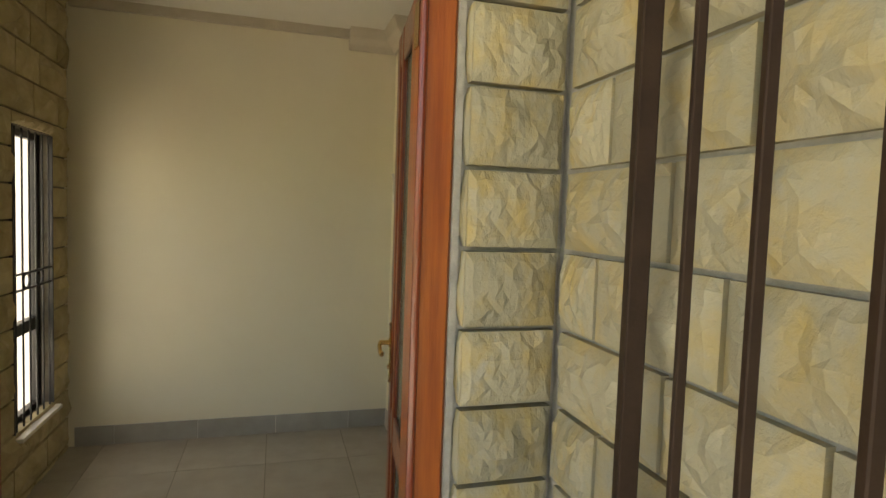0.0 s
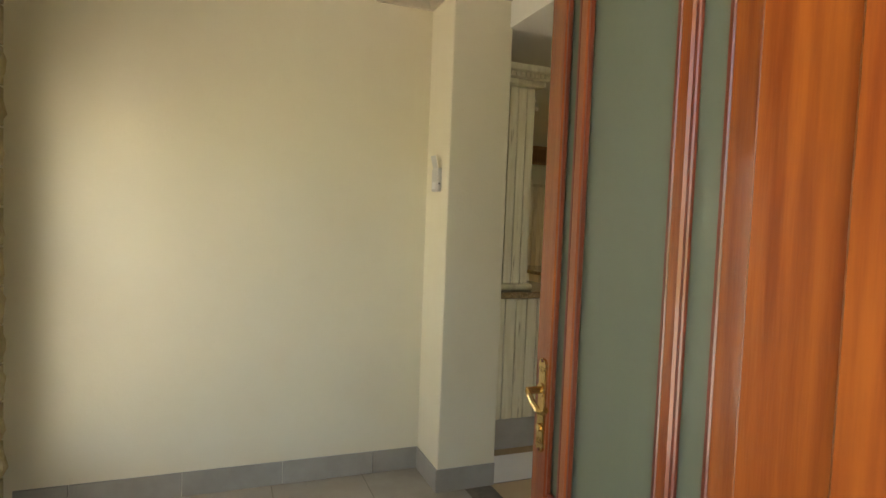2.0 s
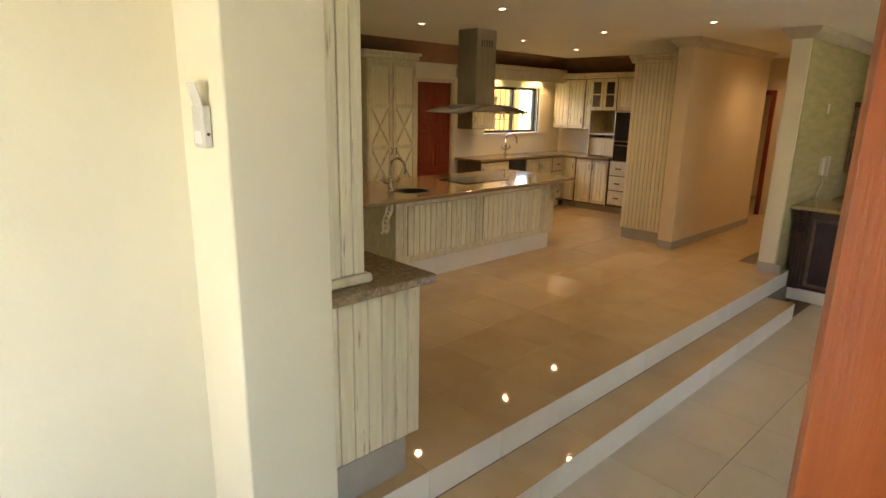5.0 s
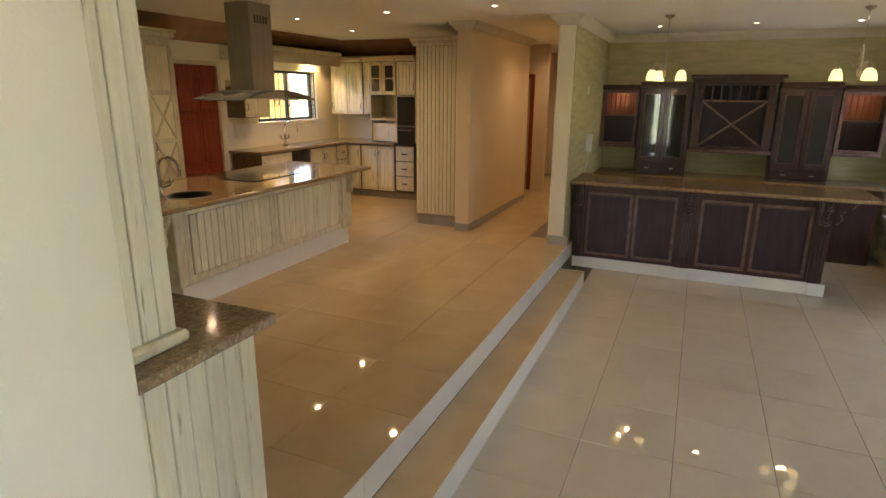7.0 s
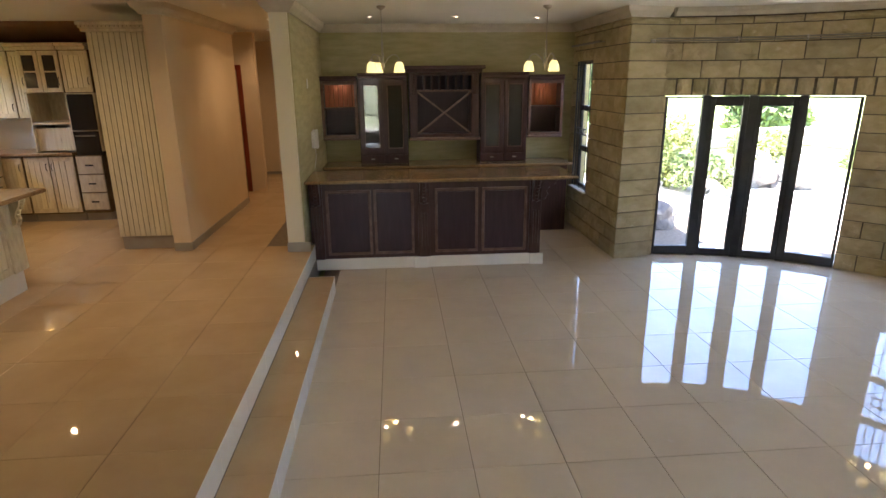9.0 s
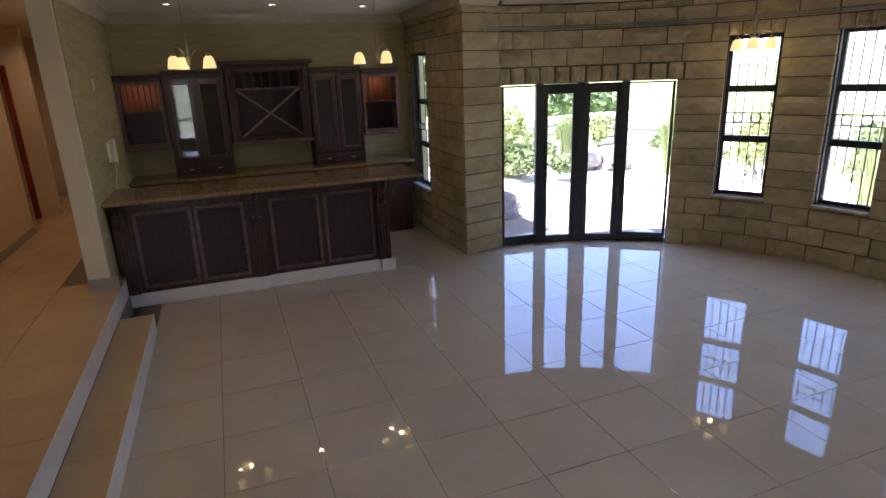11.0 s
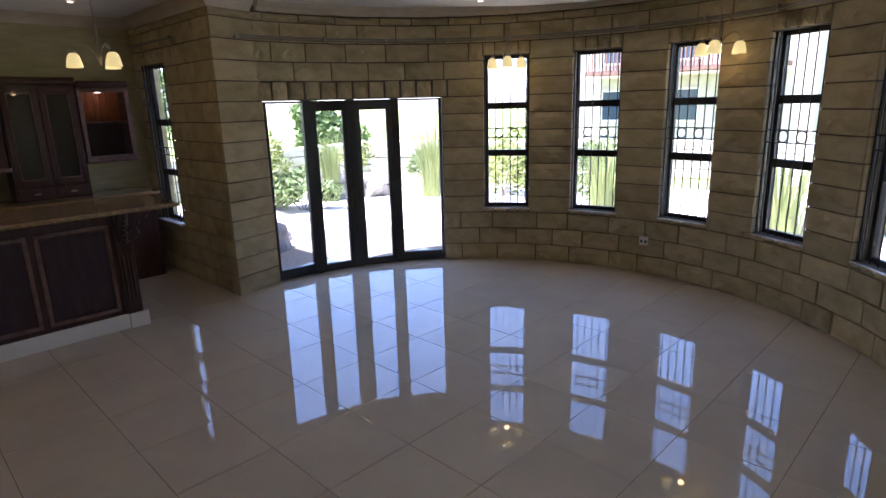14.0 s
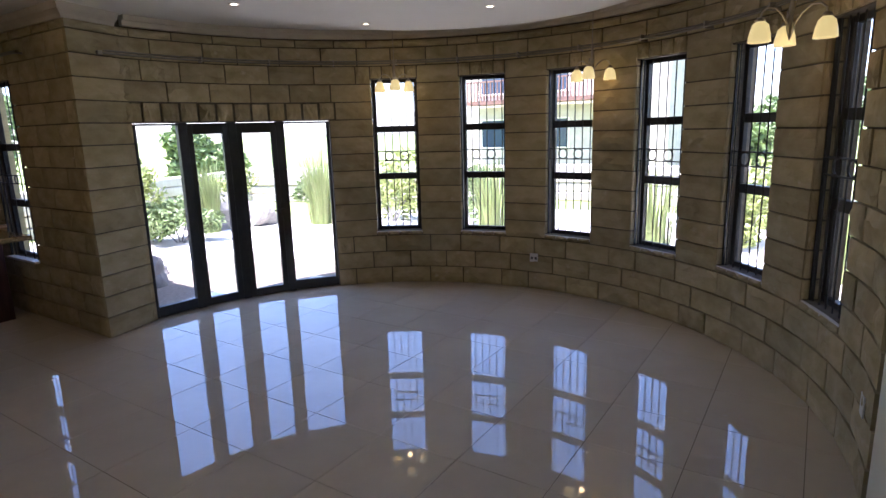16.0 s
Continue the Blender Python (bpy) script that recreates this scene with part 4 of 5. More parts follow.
part("board", boxes((7.05, 9.75, KY - 0.34, KY - 0.30, 2.74, 2.92), (7.05, 9.75, KY - 0.30, KY - 0.002, 2.90, 2.92), (7.05, 7.09, KY - 0.30, KY - 0.002, 2.74, 2.90), bev=0.006), OAK_IN, valance)
part("crown_moulding", boxes((7.05, 9.72, KY - 0.40, KY - 0.30, 2.922, 2.99), bev=0.012), OAK_IN, valance)
niche = thing("microwave_niche", (FR + 0.3, 8.35, 1.41), "open cream microwave niche with a shelf", "cabinet")
part("side_panel", boxes((FR + 0.06, KX - 0.004, 8.53, 8.55, 1.41, 2.235)), OAK_IN, niche)
part("side_panel", boxes((FR + 0.06, KX - 0.004, 8.00, 8.02, 1.41, 2.235)), OAK_IN, niche)
part("shelf", boxes((FR + 0.06, KX - 0.004, 8.02, 8.53, 1.80, 1.83)), OAK_IN, niche)
part("roller_front", boxes((FR + 0.12, FR + 0.14, 8.02, 8.53, 1.42, 1.75), bev=0.004), OAK, niche)
part("back", boxes((KX - 0.03, KX - 0.006, 8.02, 8.53, 1.83, 2.235)), OAK_IN, niche)
oven = thing("double_oven", (FR + 0.3, 7.9, 1.0), "black glass built-in double oven in a cream tower", "oven")
part("tower", boxes((FR + 0.03, KX - 0.004, 7.60, 7.99, 1.41, 2.235)), OAK_IN, oven)
part("oven_door", boxes((FR + 0.005, FR + 0.029, 7.62, 7.97, 1.0, 1.70), bev=0.004), SMOKE, oven)
part("oven_door", boxes((FR + 0.005, FR + 0.029, 7.62, 7.97, 1.72, 2.22), bev=0.004), SMOKE, oven)
part("oven_handle", rod(bmesh.new(), (FR - 0.01, 7.66, 1.64), (FR - 0.01, 7.93, 1.64), 0.010), STEEL, oven)
splash = tagged(linked("splashback", boxes((7.0, 9.7, KY - 0.008, KY - 0.002, 1.406, 1.79)), RISER), "pale tiled splashback under the kitchen window", "splashback", "", "structure")
mixer_tap((8.25, KY - 0.15, 1.406), "chrome kitchen tap at the window", 1.2)
double_sink = thing("kitchen_sink", (8.6, KY - 0.3, 1.405), "steel double bowl sink let into granite", "sink")
for x in (8.30, 8.85):
    part("bowl", boxes((x, x + 0.45, KY - 0.50, KY - 0.12, 1.406, 1.411), bev=0.002), STEEL, double_sink)
part("drainer", boxes((9.32, 9.62, KY - 0.50, KY - 0.12, 1.406, 1.410), bev=0.002), STEEL, double_sink)

# tall plank block at the passage
tall = thing("tall_cabinet", (8.9, 6.6, ZK), "tall cream distressed plank cabinet beside the passage wall", "cabinet")
part("plinth", boxes((7.845, KX - 0.003, 6.087, 6.74, ZK, 0.54)), SKIRT, tall)
part("carcass", boxes((7.84, KX - 0.003, 6.085, 6.76, 0.542, 2.92)), GROOVE, tall)
planks(tall, 6.087, 6.76, 7.839, 0.545, 2.92, 11, axis="y", out=-1)
cap = part("crown_moulding", boxes((7.79, KX - 0.003, 6.085, 6.80, 2.922, 2.96), (7.76, KX - 0.003, 6.085, 6.83, 2.99, 3.03), (7.78, KX - 0.003, 6.085, 6.82, 2.96, 2.99), bev=0.006), OAK_IN, tall)
for k in range(16):
    part("dentil", boxes((7.762, 7.779, 6.10 + k * 0.045, 6.123 + k * 0.045, 2.965, 2.988)), OAK_IN, cap)

# inner door in the passage
inner = thing("door_4", (11.7, 6.6, ZK), "dark red timber door frame in the passage", "door frame", "", 0, "structure")
part("jamb", boxes((11.66, 11.90, 6.05, 6.13, ZK, 2.66), bev=0.004), DOOR_RED, inner)
part("jamb", boxes((11.66, 11.90, 7.02, 7.10, ZK, 2.66), bev=0.004), DOOR_RED, inner)
part("head", boxes((11.66, 11.90, 6.13, 7.02, 2.58, 2.66), bev=0.004), DOOR_RED, inner)

# ---- bar ----
BX = 7.885
bar = thing("bar_counter", (8.2, 2.95, 0), "dark mahogany panelled bar with carved pilasters on a tiled plinth", "bar counter")
part("plinth", boxes((BX, 8.42, 1.45, 4.44, 0.0, 0.15), bev=0.003), RISER, bar)
for y0, y1 in ((2.96, 3.14), (1.425, 1.60)):
    part("plinth_block", boxes((BX - 0.03, BX - 0.001, y0, y1, 0.0, 0.152), bev=0.003), RISER, bar)
part("carcass", boxes((BX + 0.005, 8.42, 1.47, 4.445, 0.152, 1.162)), MAHOG, bar)
for y0, y1 in ((3.67, 4.24), (3.13, 3.64), (2.30, 2.86), (1.66, 2.25)):
    p = part("panel", boxes((BX - 0.004, BX + 0.004, y0 + 0.04, y1 - 0.04, 0.24, 1.00)), MAHOG_P, bar)
    part("panel_moulding", boxes((BX - 0.014, BX + 0.004, y0, y0 + 0.035, 0.20, 1.05), (BX - 0.014, BX + 0.004, y1 - 0.035, y1, 0.20, 1.05), (BX - 0.014, BX + 0.004, y0 + 0.035, y1 - 0.035, 0.20, 0.235),
         (BX - 0.014, BX + 0.004, y0 + 0.035, y1 - 0.035, 1.015, 1.05), bev=0.004), MAHOG_L, p, "worn paler moulding")
for y in (4.355, 3.0, 1.55):
    pil = part("pilaster", boxes((BX - 0.04, BX + 0.004, y - 0.075, y + 0.075, 0.155, 1.16), bev=0.006), MAHOG, bar)
    for k in (-0.035, 0.0, 0.035):
        part("flute", rod(bmesh.new(), (BX - 0.042, y + k, 0.30), (BX - 0.042, y + k, 0.74), 0.010, 6), MAHOG, pil)
    for z in (0.22, 0.80):
        part("rosette", lathe(bmesh.new(), [(0.0, 0.014), (0.012, 0.014), (0.022, 0.006), (0.028, 0.0)], (0, 0, 0), 12), MAHOG_L, pil).matrix_basis = world_of(pil).inverted() @ pose(BX - 0.041, y, z, 0, -90, 0)
    corbel(pil, BX - 0.04, y, 1.16, 0.30, 0.14, 0.11, MAHOG, face="x")
corb = corbel(bar, 8.05, 1.47, 1.16, 0.32, 0.26, 0.10, MAHOG)
tagged(linked("worktop", boxes((7.66, 8.55, 1.06, 4.458, 1.164, 1.205), bev=0.010), GRANITE), "long brown granite bar top with rounded edge", "worktop")
back_counter = thing("back_counter", (9.9, 2.5, 0), "dark mahogany counter below the bar cabinets", "cabinet")
part("carcass", boxes((9.62, 10.246, 0.62, 4.455, 0.0, 1.06)), MAHOG, back_counter)
tagged(linked("worktop", boxes((9.56, 10.246, 0.56, 4.458, 1.062, 1.10), bev=0.006), GRANITE), "brown granite worktop under the bar cabinets", "worktop")

BF = 9.90


def open_shelf(y0, y1, label):
    s = thing("display_cabinet", (BF + 0.15, (y0 + y1) / 2, 1.55), label, "cabinet", "lit display cabinets")
    part("case", boxes((BF, 10.245, y0, y0 + 0.025, 1.55, 2.40), (BF, 10.245, y1 - 0.025, y1, 1.55, 2.40), (BF, 10.245, y0 + 0.025, y1 - 0.025, 1.55, 1.58), (BF, 10.245, y0 + 0.025, y1 - 0.025, 2.37, 2.40)), MAHOG, s)
    n_ = 7
    for k in range(n_):
        a, b = y0 + 0.025 + (y1 - y0 - 0.05) * k / n_, y0 + 0.025 + (y1 - y0 - 0.05) * (k + 1) / n_
        # lamp glow painted in: redder and lighter than the panel below
        part("back_board", boxes((10.20, 10.24, a + 0.002, b - 0.002, 2.006, 2.37), bev=0.004), SHELF_GLOW, s, "grooved board with the spot's glow in its red-brown colour")
    # shade under the shelf painted in by a darker timber colour
    part("back_panel", boxes((10.20, 10.24, y0 + 0.025, y1 - 0.025, 1.58, 2.00)), MAHOG_P, s, "lower back panel with the shade below the shelf in its dark colour")
    part("shelf", boxes((BF + 0.02, 10.20, y0 + 0.025, y1 - 0.025, 1.98, 2.005)), MAHOG, s)
    part("face_frame", boxes((BF - 0.018, BF - 0.001, y0, y0 + 0.045, 1.55, 2.40), (BF - 0.018, BF - 0.001, y1 - 0.045, y1, 1.55, 2.40), (BF - 0.018, BF - 0.001, y0 + 0.045, y1 - 0.045, 2.35, 2.40), (BF - 0.018, BF - 0.001, y0 + 0.045, y1 - 0.045, 1.55, 1.60), bev=0.003), MAHOG_L, s)
    part("crown_moulding", boxes((BF - 0.05, 10.245, y0, y1, 2.402, 2.45), (BF - 0.07, 10.245, y0, y1, 2.45, 2.48), bev=0.008), MAHOG, s)
    part("base_moulding", boxes((BF - 0.03, 10.245, y0, y1, 1.515, 1.549), bev=0.006), MAHOG_L, s)
    lamp = part("spot_lamp", rod(bmesh.new(), (10.08, (y0 + y1) / 2, 2.352), (10.08, (y0 + y1) / 2, 2.369), 0.03), BULB, s, "small lit cabinet spot")
    li = new("cabinet_spot", bpy.data.lights.new("cabinet_spot", "SPOT"))
    li.data.energy, li.data.spot_size, li.data.color, li.data.shadow_soft_size = 6.0, radians(120), (1.0, 0.62, 0.30), 0.02
    li.matrix_world = look((10.08, (y0 + y1) / 2, 2.345), (10.16, (y0 + y1) / 2, 1.9))
    return s


def glazed(y0, y1):
    s = thing("glazed_cabinet", (BF + 0.1, (y0 + y1) / 2, 1.105), "dark mahogany glazed bar cabinet standing on granite", "cabinet", "glazed bar cabinets")
    part("carcass", boxes((BF - 0.03, 10.245, y0, y1, 1.105, 2.40)), MAHOG, s)
    mid = (y0 + y1) / 2
    for k, (a, b) in enumerate(((y0 + 0.015, mid - 0.004), (mid + 0.004, y1 - 0.015))):
        f = BF - 0.052
        dr = part("drawer", boxes((f, BF - 0.032, a, b, 1.12, 1.24), bev=0.005), MAHOG, s)
        part("handle", boxes((f - 0.022, f - 0.002, (a + b) / 2 - 0.03, (a + b) / 2 + 0.03, 1.172, 1.188), bev=0.003), NICKEL, dr, "nickel handle")
        d = part("door", boxes((f, BF - 0.032, a, a + 0.06, 1.27, 2.38), (f, BF - 0.032, b - 0.06, b, 1.27, 2.38), (f, BF - 0.032, a + 0.06, b - 0.06, 1.27, 1.34), (f, BF - 0.032, a + 0.06, b - 0.06, 2.31, 2.38), bev=0.004), MAHOG, s)
        part("glass_panel", boxes((BF - 0.044, BF - 0.038, a + 0.06, b - 0.06, 1.34, 2.31)), CAB_GLASS, d, "dark reflecting glass")
        part("glazing_bead", boxes((f - 0.004, BF - 0.045, a + 0.06, a + 0.072, 1.34, 2.31), (f - 0.004, BF - 0.045, b - 0.072, b - 0.06, 1.34, 2.31), (f - 0.004, BF - 0.045, a + 0.072, b - 0.072, 1.34, 1.352), (f - 0.004, BF - 0.045, a + 0.072, b - 0.072, 2.298, 2.31)), MAHOG_L, d)
        ky = b - 0.03 if k == 0 else a + 0.03
        part("knob", lathe(bmesh.new(), [(0.0, 0.03), (0.012, 0.026), (0.014, 0.016), (0.006, 0.008), (0.008, 0.0)], (0, 0, 0), 12), NICKEL, d).matrix_basis = world_of(d).inverted() @ pose(f, ky, 1.70, 0, -90, 0)
    part("crown_moulding", boxes((BF - 0.09, 10.245, y0, y1, 2.402, 2.45), (BF - 0.11, 10.245, y0, y1, 2.45, 2.48), bev=0.008), MAHOG, s)
    return s


open_shelf(3.90, 4.455, "lit open mahogany display cabinet beside the pillar")
open_shelf(0.66, 1.22, "lit open mahogany display cabinet beside the stone wall")
glazed(3.13, 3.885)
glazed(1.24, 1.99)
rack = thing("wine_rack", (BF, 2.55, 1.52), "dark mahogany wine rack with a crossed bay and carved brackets", "wine rack")
part("case", boxes((BF - 0.10, 10.245, 2.02, 2.14, 1.55, 2.52), (BF - 0.10, 10.245, 2.98, 3.10, 1.55, 2.52), (BF - 0.10, 10.245, 2.14, 2.98, 1.55, 1.60), (BF - 0.10, 10.245, 2.14, 2.98, 2.48, 2.52), bev=0.003), MAHOG, rack)
part("back_panel", boxes((10.20, 10.245, 2.14, 2.98, 1.60, 2.48)), MAHOG_P, rack, "dark back panel")
part("crown_moulding", boxes((BF - 0.17, 10.245, 1.98, 3.14, 2.523, 2.57), (BF - 0.22, 10.245, 1.94, 3.18, 2.57, 2.62), bev=0.010), MAHOG, rack)
part("base_moulding", boxes((BF - 0.13, 10.245, 2.0, 3.12, 1.50, 1.548), bev=0.008), MAHOG_L, rack)
part("shelf", boxes((BF - 0.09, 10.20, 2.14, 2.98, 2.24, 2.265)), MAHOG_L, rack)
for k in range(1, 7):
    y = 2.14 + 0.84 * k / 7
    part("divider", boxes((BF - 0.08, 10.20, y - 0.010, y + 0.010, 2.266, 2.479)), MAHOG, rack)
for s in (0, 1):
    bm = boxes((BF - 0.09 + 0.022 * s, BF - 0.07 + 0.022 * s, -0.53, 0.53, -0.014, 0.014))
    bm.transform(pose(0, 2.56, 1.92, math.degrees(math.atan2(0.64, 0.84)) * (1 if s else -1), 0, 0))
    part("cross_brace", bm, BRACE_PALE, rack, "paler diagonal brace")
for y in (2.08, 3.04):
    corbel(rack, BF - 0.10, y, 2.50, 0.30, 0.06, 0.08, MAHOG, face="x")
    for z in (1.70, 1.95):
        part("rosette", lathe(bmesh.new(), [(0.0, 0.012), (0.012, 0.012), (0.022, 0.005), (0.026, 0.0)], (0, 0, 0), 12), MAHOG_L, rack).matrix_basis = world_of(rack).inverted() @ pose(BF - 0.10, y, z, 0, -90, 0)

for ob_ in [o for o in bpy.data.objects if o.name.startswith(("display_cabinet", "wine_rack"))]:
    ob_.location.z -= 0.04

# intercom on the wall beside the bar
phone = thing("intercom_phone", (8.5, 4.45, 1.60), "white intercom handset on the wall with a hanging cord", "intercom")
part("base", boxes((8.60, 8.72, 4.425, 4.460, 1.50, 1.72), bev=0.006), WHITE_PL, phone)
part("handset", boxes((8.74, 8.80, 4.39, 4.435, 1.48, 1.74), (8.74, 8.80, 4.435, 4.46, 1.48, 1.53), (8.74, 8.80, 4.435, 4.46, 1.69, 1.74), bev=0.010), WHITE_PL, phone)
part("cord", path_tube(bmesh.new(), [(8.76, 4.44, 1.48), (8.77, 4.43, 1.38), (8.71, 4.44, 1.30), (8.69, 4.45, 1.22)], 0.004, 6), WHITE_PL, phone)
switch = tagged(linked("switch_plate", boxes((8.52, 8.60, 4.453, 4.461, 2.28, 2.40), bev=0.002), WHITE_PL), "white blank wall plate", "switch")
sock = thing("wall_socket", (4.667, -3.05, 0.42), "white square wall socket on the bay wall", "socket")
sock.matrix_basis = on_arc(-89.5, R - 0.012, 0.405)
part("plate", boxes((-0.055, 0.055, -0.010, 0.0, -0.055, 0.055), bev=0.003), WHITE_PL, sock, local=True)
for x in (-0.026, 0.026):
    part("outlet", boxes((x - 0.014, x + 0.014, -0.0125, -0.0102, -0.02, 0.01)), material("outlet_dark", (0.08, 0.08, 0.08), 0.5), sock, local=True)
    part("rocker", boxes((x - 0.008, x + 0.008, -0.014, -0.0102, 0.02, 0.038)), WHITE_PL, sock, local=True)
sock2 = thing("wall_socket", (0, 0, 0), "white wall socket low on the bay wall", "socket")
sock2.matrix_basis = on_arc(-175.0, R - 0.012, 0.50)
part("plate", boxes((-0.045, 0.045, -0.010, 0.0, -0.06, 0.06), bev=0.003), WHITE_PL, sock2, local=True)

# curtain rails
rail = thing("curtain_rail", (CX, CY - R, 2.86), "long curved pale metal curtain rail above the bay windows", "curtain rail")
for r_, z_ in ((R - 0.09, 2.815), (R - 0.05, 2.845)):
    pts = [(CX + r_ * math.cos(radians(a)), CY + r_ * math.sin(radians(a)), z_) for a in range(-177, 4, 3)]
    part("tube", path_tube(bmesh.new(), pts, 0.010, 8), RAIL, rail)
a_ = radians(3)
part("finial", boxes((CX + (R - 0.09) * math.cos(a_) - 0.02, CX + (R - 0.09) * math.cos(a_) + 0.02, CY + (R - 0.09) * math.sin(a_), CY + (R - 0.09) * math.sin(a_) + 0.05, 2.795, 2.835), bev=0.006), NICKEL, rail)
for a in range(-170, -5, 14):
    bm = boxes((-0.008, 0.008, -0.10, 0.02, 2.80, 2.86))
    bm.transform(on_arc(a, R))
    part("bracket", bm, NICKEL, rail)
rail2 = thing("curtain_rail", (9.3, YS + 0.08, 2.86), "short pale curtain rail above the side window", "curtain rail")
part("tube", rod(bmesh.new(), (8.75, YS + 0.09, 2.86), (10.05, YS + 0.09, 2.86), 0.016), RAIL, rail2)
for x in (8.85, 9.95):
    part("bracket", boxes((x - 0.008, x + 0.008, YS - 0.01, YS + 0.09, 2.85, 2.87)), NICKEL, rail2)


# ---- lamps ----
def chandelier(at, turn, label):
    """Three opal shades on curved arms below a rod; at: the ceiling mount."""
    c = thing("chandelier", at, label, "chandelier", "chandeliers", turn)
    part("ceiling_rose", lathe(bmesh.new(), [(0.0, 0.0), (0.055, 0.0), (0.05, -0.02), (0.02, -0.04), (0.008, -0.05)], (0, 0, 0), 20), NICKEL, c, local=True, smooth=True)
    part("chain_rod", rod(bmesh.new(), (0, 0, -0.04), (0, 0, -0.40), 0.005, 8), NICKEL, c, local=True)
    part("stem", lathe(bmesh.new(), [(0.004, -0.38), (0.014, -0.40), (0.012, -0.52), (0.020, -0.56), (0.010, -0.60), (0.024, -0.66), (0.012, -0.71), (0.0, -0.74)], (0, 0, 0), 14), NICKEL, c, local=True, smooth=True)
    for k in range(3):
        a = 2 * math.pi * k / 3
        ca, sa = math.cos(a), math.sin(a)
        pts = [(r * ca, r * sa, z) for r, z in ((0.01, -0.66), (0.06, -0.585), (0.11, -0.545), (0.16, -0.545), (0.195, -0.575), (0.20, -0.615))]
        arm = part("arm", path_tube(bmesh.new(), pts, 0.006, 6), NICKEL, c, local=True)
        part("cup", lathe(bmesh.new(), [(0.0, -0.600), (0.018, -0.602), (0.03, -0.618), (0.028, -0.626), (0.0, -0.626)], (0.2 * ca, 0.2 * sa, 0), 12), NICKEL, arm, local=True)
        part("shade", lathe(bmesh.new(), [(0.026, -0.627), (0.046, -0.645), (0.058, -0.69), (0.066, -0.745), (0.060, -0.748), (0.052, -0.695), (0.04, -0.655), (0.022, -0.635)], (0.2 * ca, 0.2 * sa, 0), 18), SHADE, arm, "lit ribbed opal glass shade", local=True, smooth=True)
    li = new("chandelier_glow", bpy.data.lights.new("chandelier_glow", "POINT"))
    li.data.energy, li.data.color, li.data.shadow_soft_size = 0.16, (1.0, 0.66, 0.26), 0.03
    li.location = (at[0], at[1], at[2] - 0.84)
    return c


chandelier((7.97, 3.46, CZ), 20, "lit three-arm chandelier with opal shades above the bar")
chandelier((7.87, 1.49, CZ), 75, "lit three-arm chandelier with opal shades above the bar")
chandelier((6.41, -2.50, CZ), 10, "lit three-arm chandelier with opal shades in the bay")
chandelier((4.13, -2.93, CZ), 100, "lit three-arm chandelier with opal shades in the bay")
chandelier((2.26, -1.10, CZ), 40, "lit three-arm chandelier with opal shades in the bay")


def downlight(x, y, z, power=0.0):
    d = thing("downlight", (x, y, z), "small round recessed ceiling downlight", "downlight", "recessed downlights")
    part("rim", lathe(bmesh.new(), [(0.030, -0.001), (0.048, -0.001), (0.046, -0.008), (0.032, -0.008), (0.030, -0.001)], (x, y, z), 20), RIM, d)
    part("lens", lathe(bmesh.new(), [(0.0, -0.004), (0.029, -0.004), (0.029, -0.001), (0.0, -0.001)], (x, y, z), 16), BULB, d)
    if power:
        li = new("downlight_beam", bpy.data.lights.new("downlight_beam", "SPOT"))
        li.data.energy, li.data.spot_size, li.data.spot_blend, li.data.color, li.data.shadow_soft_size = power, radians(150), 1.0, (1.0, 0.68, 0.36), 0.03
        li.matrix_world = look((x, y, z - 0.02), (x, y, 0))
    return d


DL = 3.0
for x, y in ((4.61, 7.72), (4.39, 6.30), (6.71, 7.92), (6.56, 6.52), (8.27, 8.07), (9.5, 5.05), (11.2, 5.4), (13.0, 5.4)):
    downlight(x, y, CZ, DL)
for x, y in ((9.1, 3.64), (9.1, 2.46), (9.2, 1.30)):
    downlight(x, y, CZ, 0.5)
downlight(6.49, 5.16, CZ, 1.2)
for x, y in ((6.41, -0.27), (6.17, -1.74), (4.74, -1.83), (3.4, -1.0)):
    downlight(x, y, CZ - 0.10)
# lamps behind the kitchen pelmet
for x in (7.95, 9.2):
    li = new("pelmet_spot", bpy.data.lights.new("pelmet_spot", "SPOT"))
    li.data.energy, li.data.spot_size, li.data.color, li.data.shadow_soft_size = 3.0, radians(120), (1.0, 0.66, 0.30), 0.03
    li.matrix_world = look((x, KY - 0.20, 2.87), (x, KY - 0.05, 2.2))
    pl_ = thing("pelmet_lamp", (x, KY - 0.2, 2.89), "small lit spot under the window valance", "downlight", "valance spots")
    part("lens", rod(bmesh.new(), (x, KY - 0.2, 2.880), (x, KY - 0.2, 2.899), 0.03), BULB, pl_)

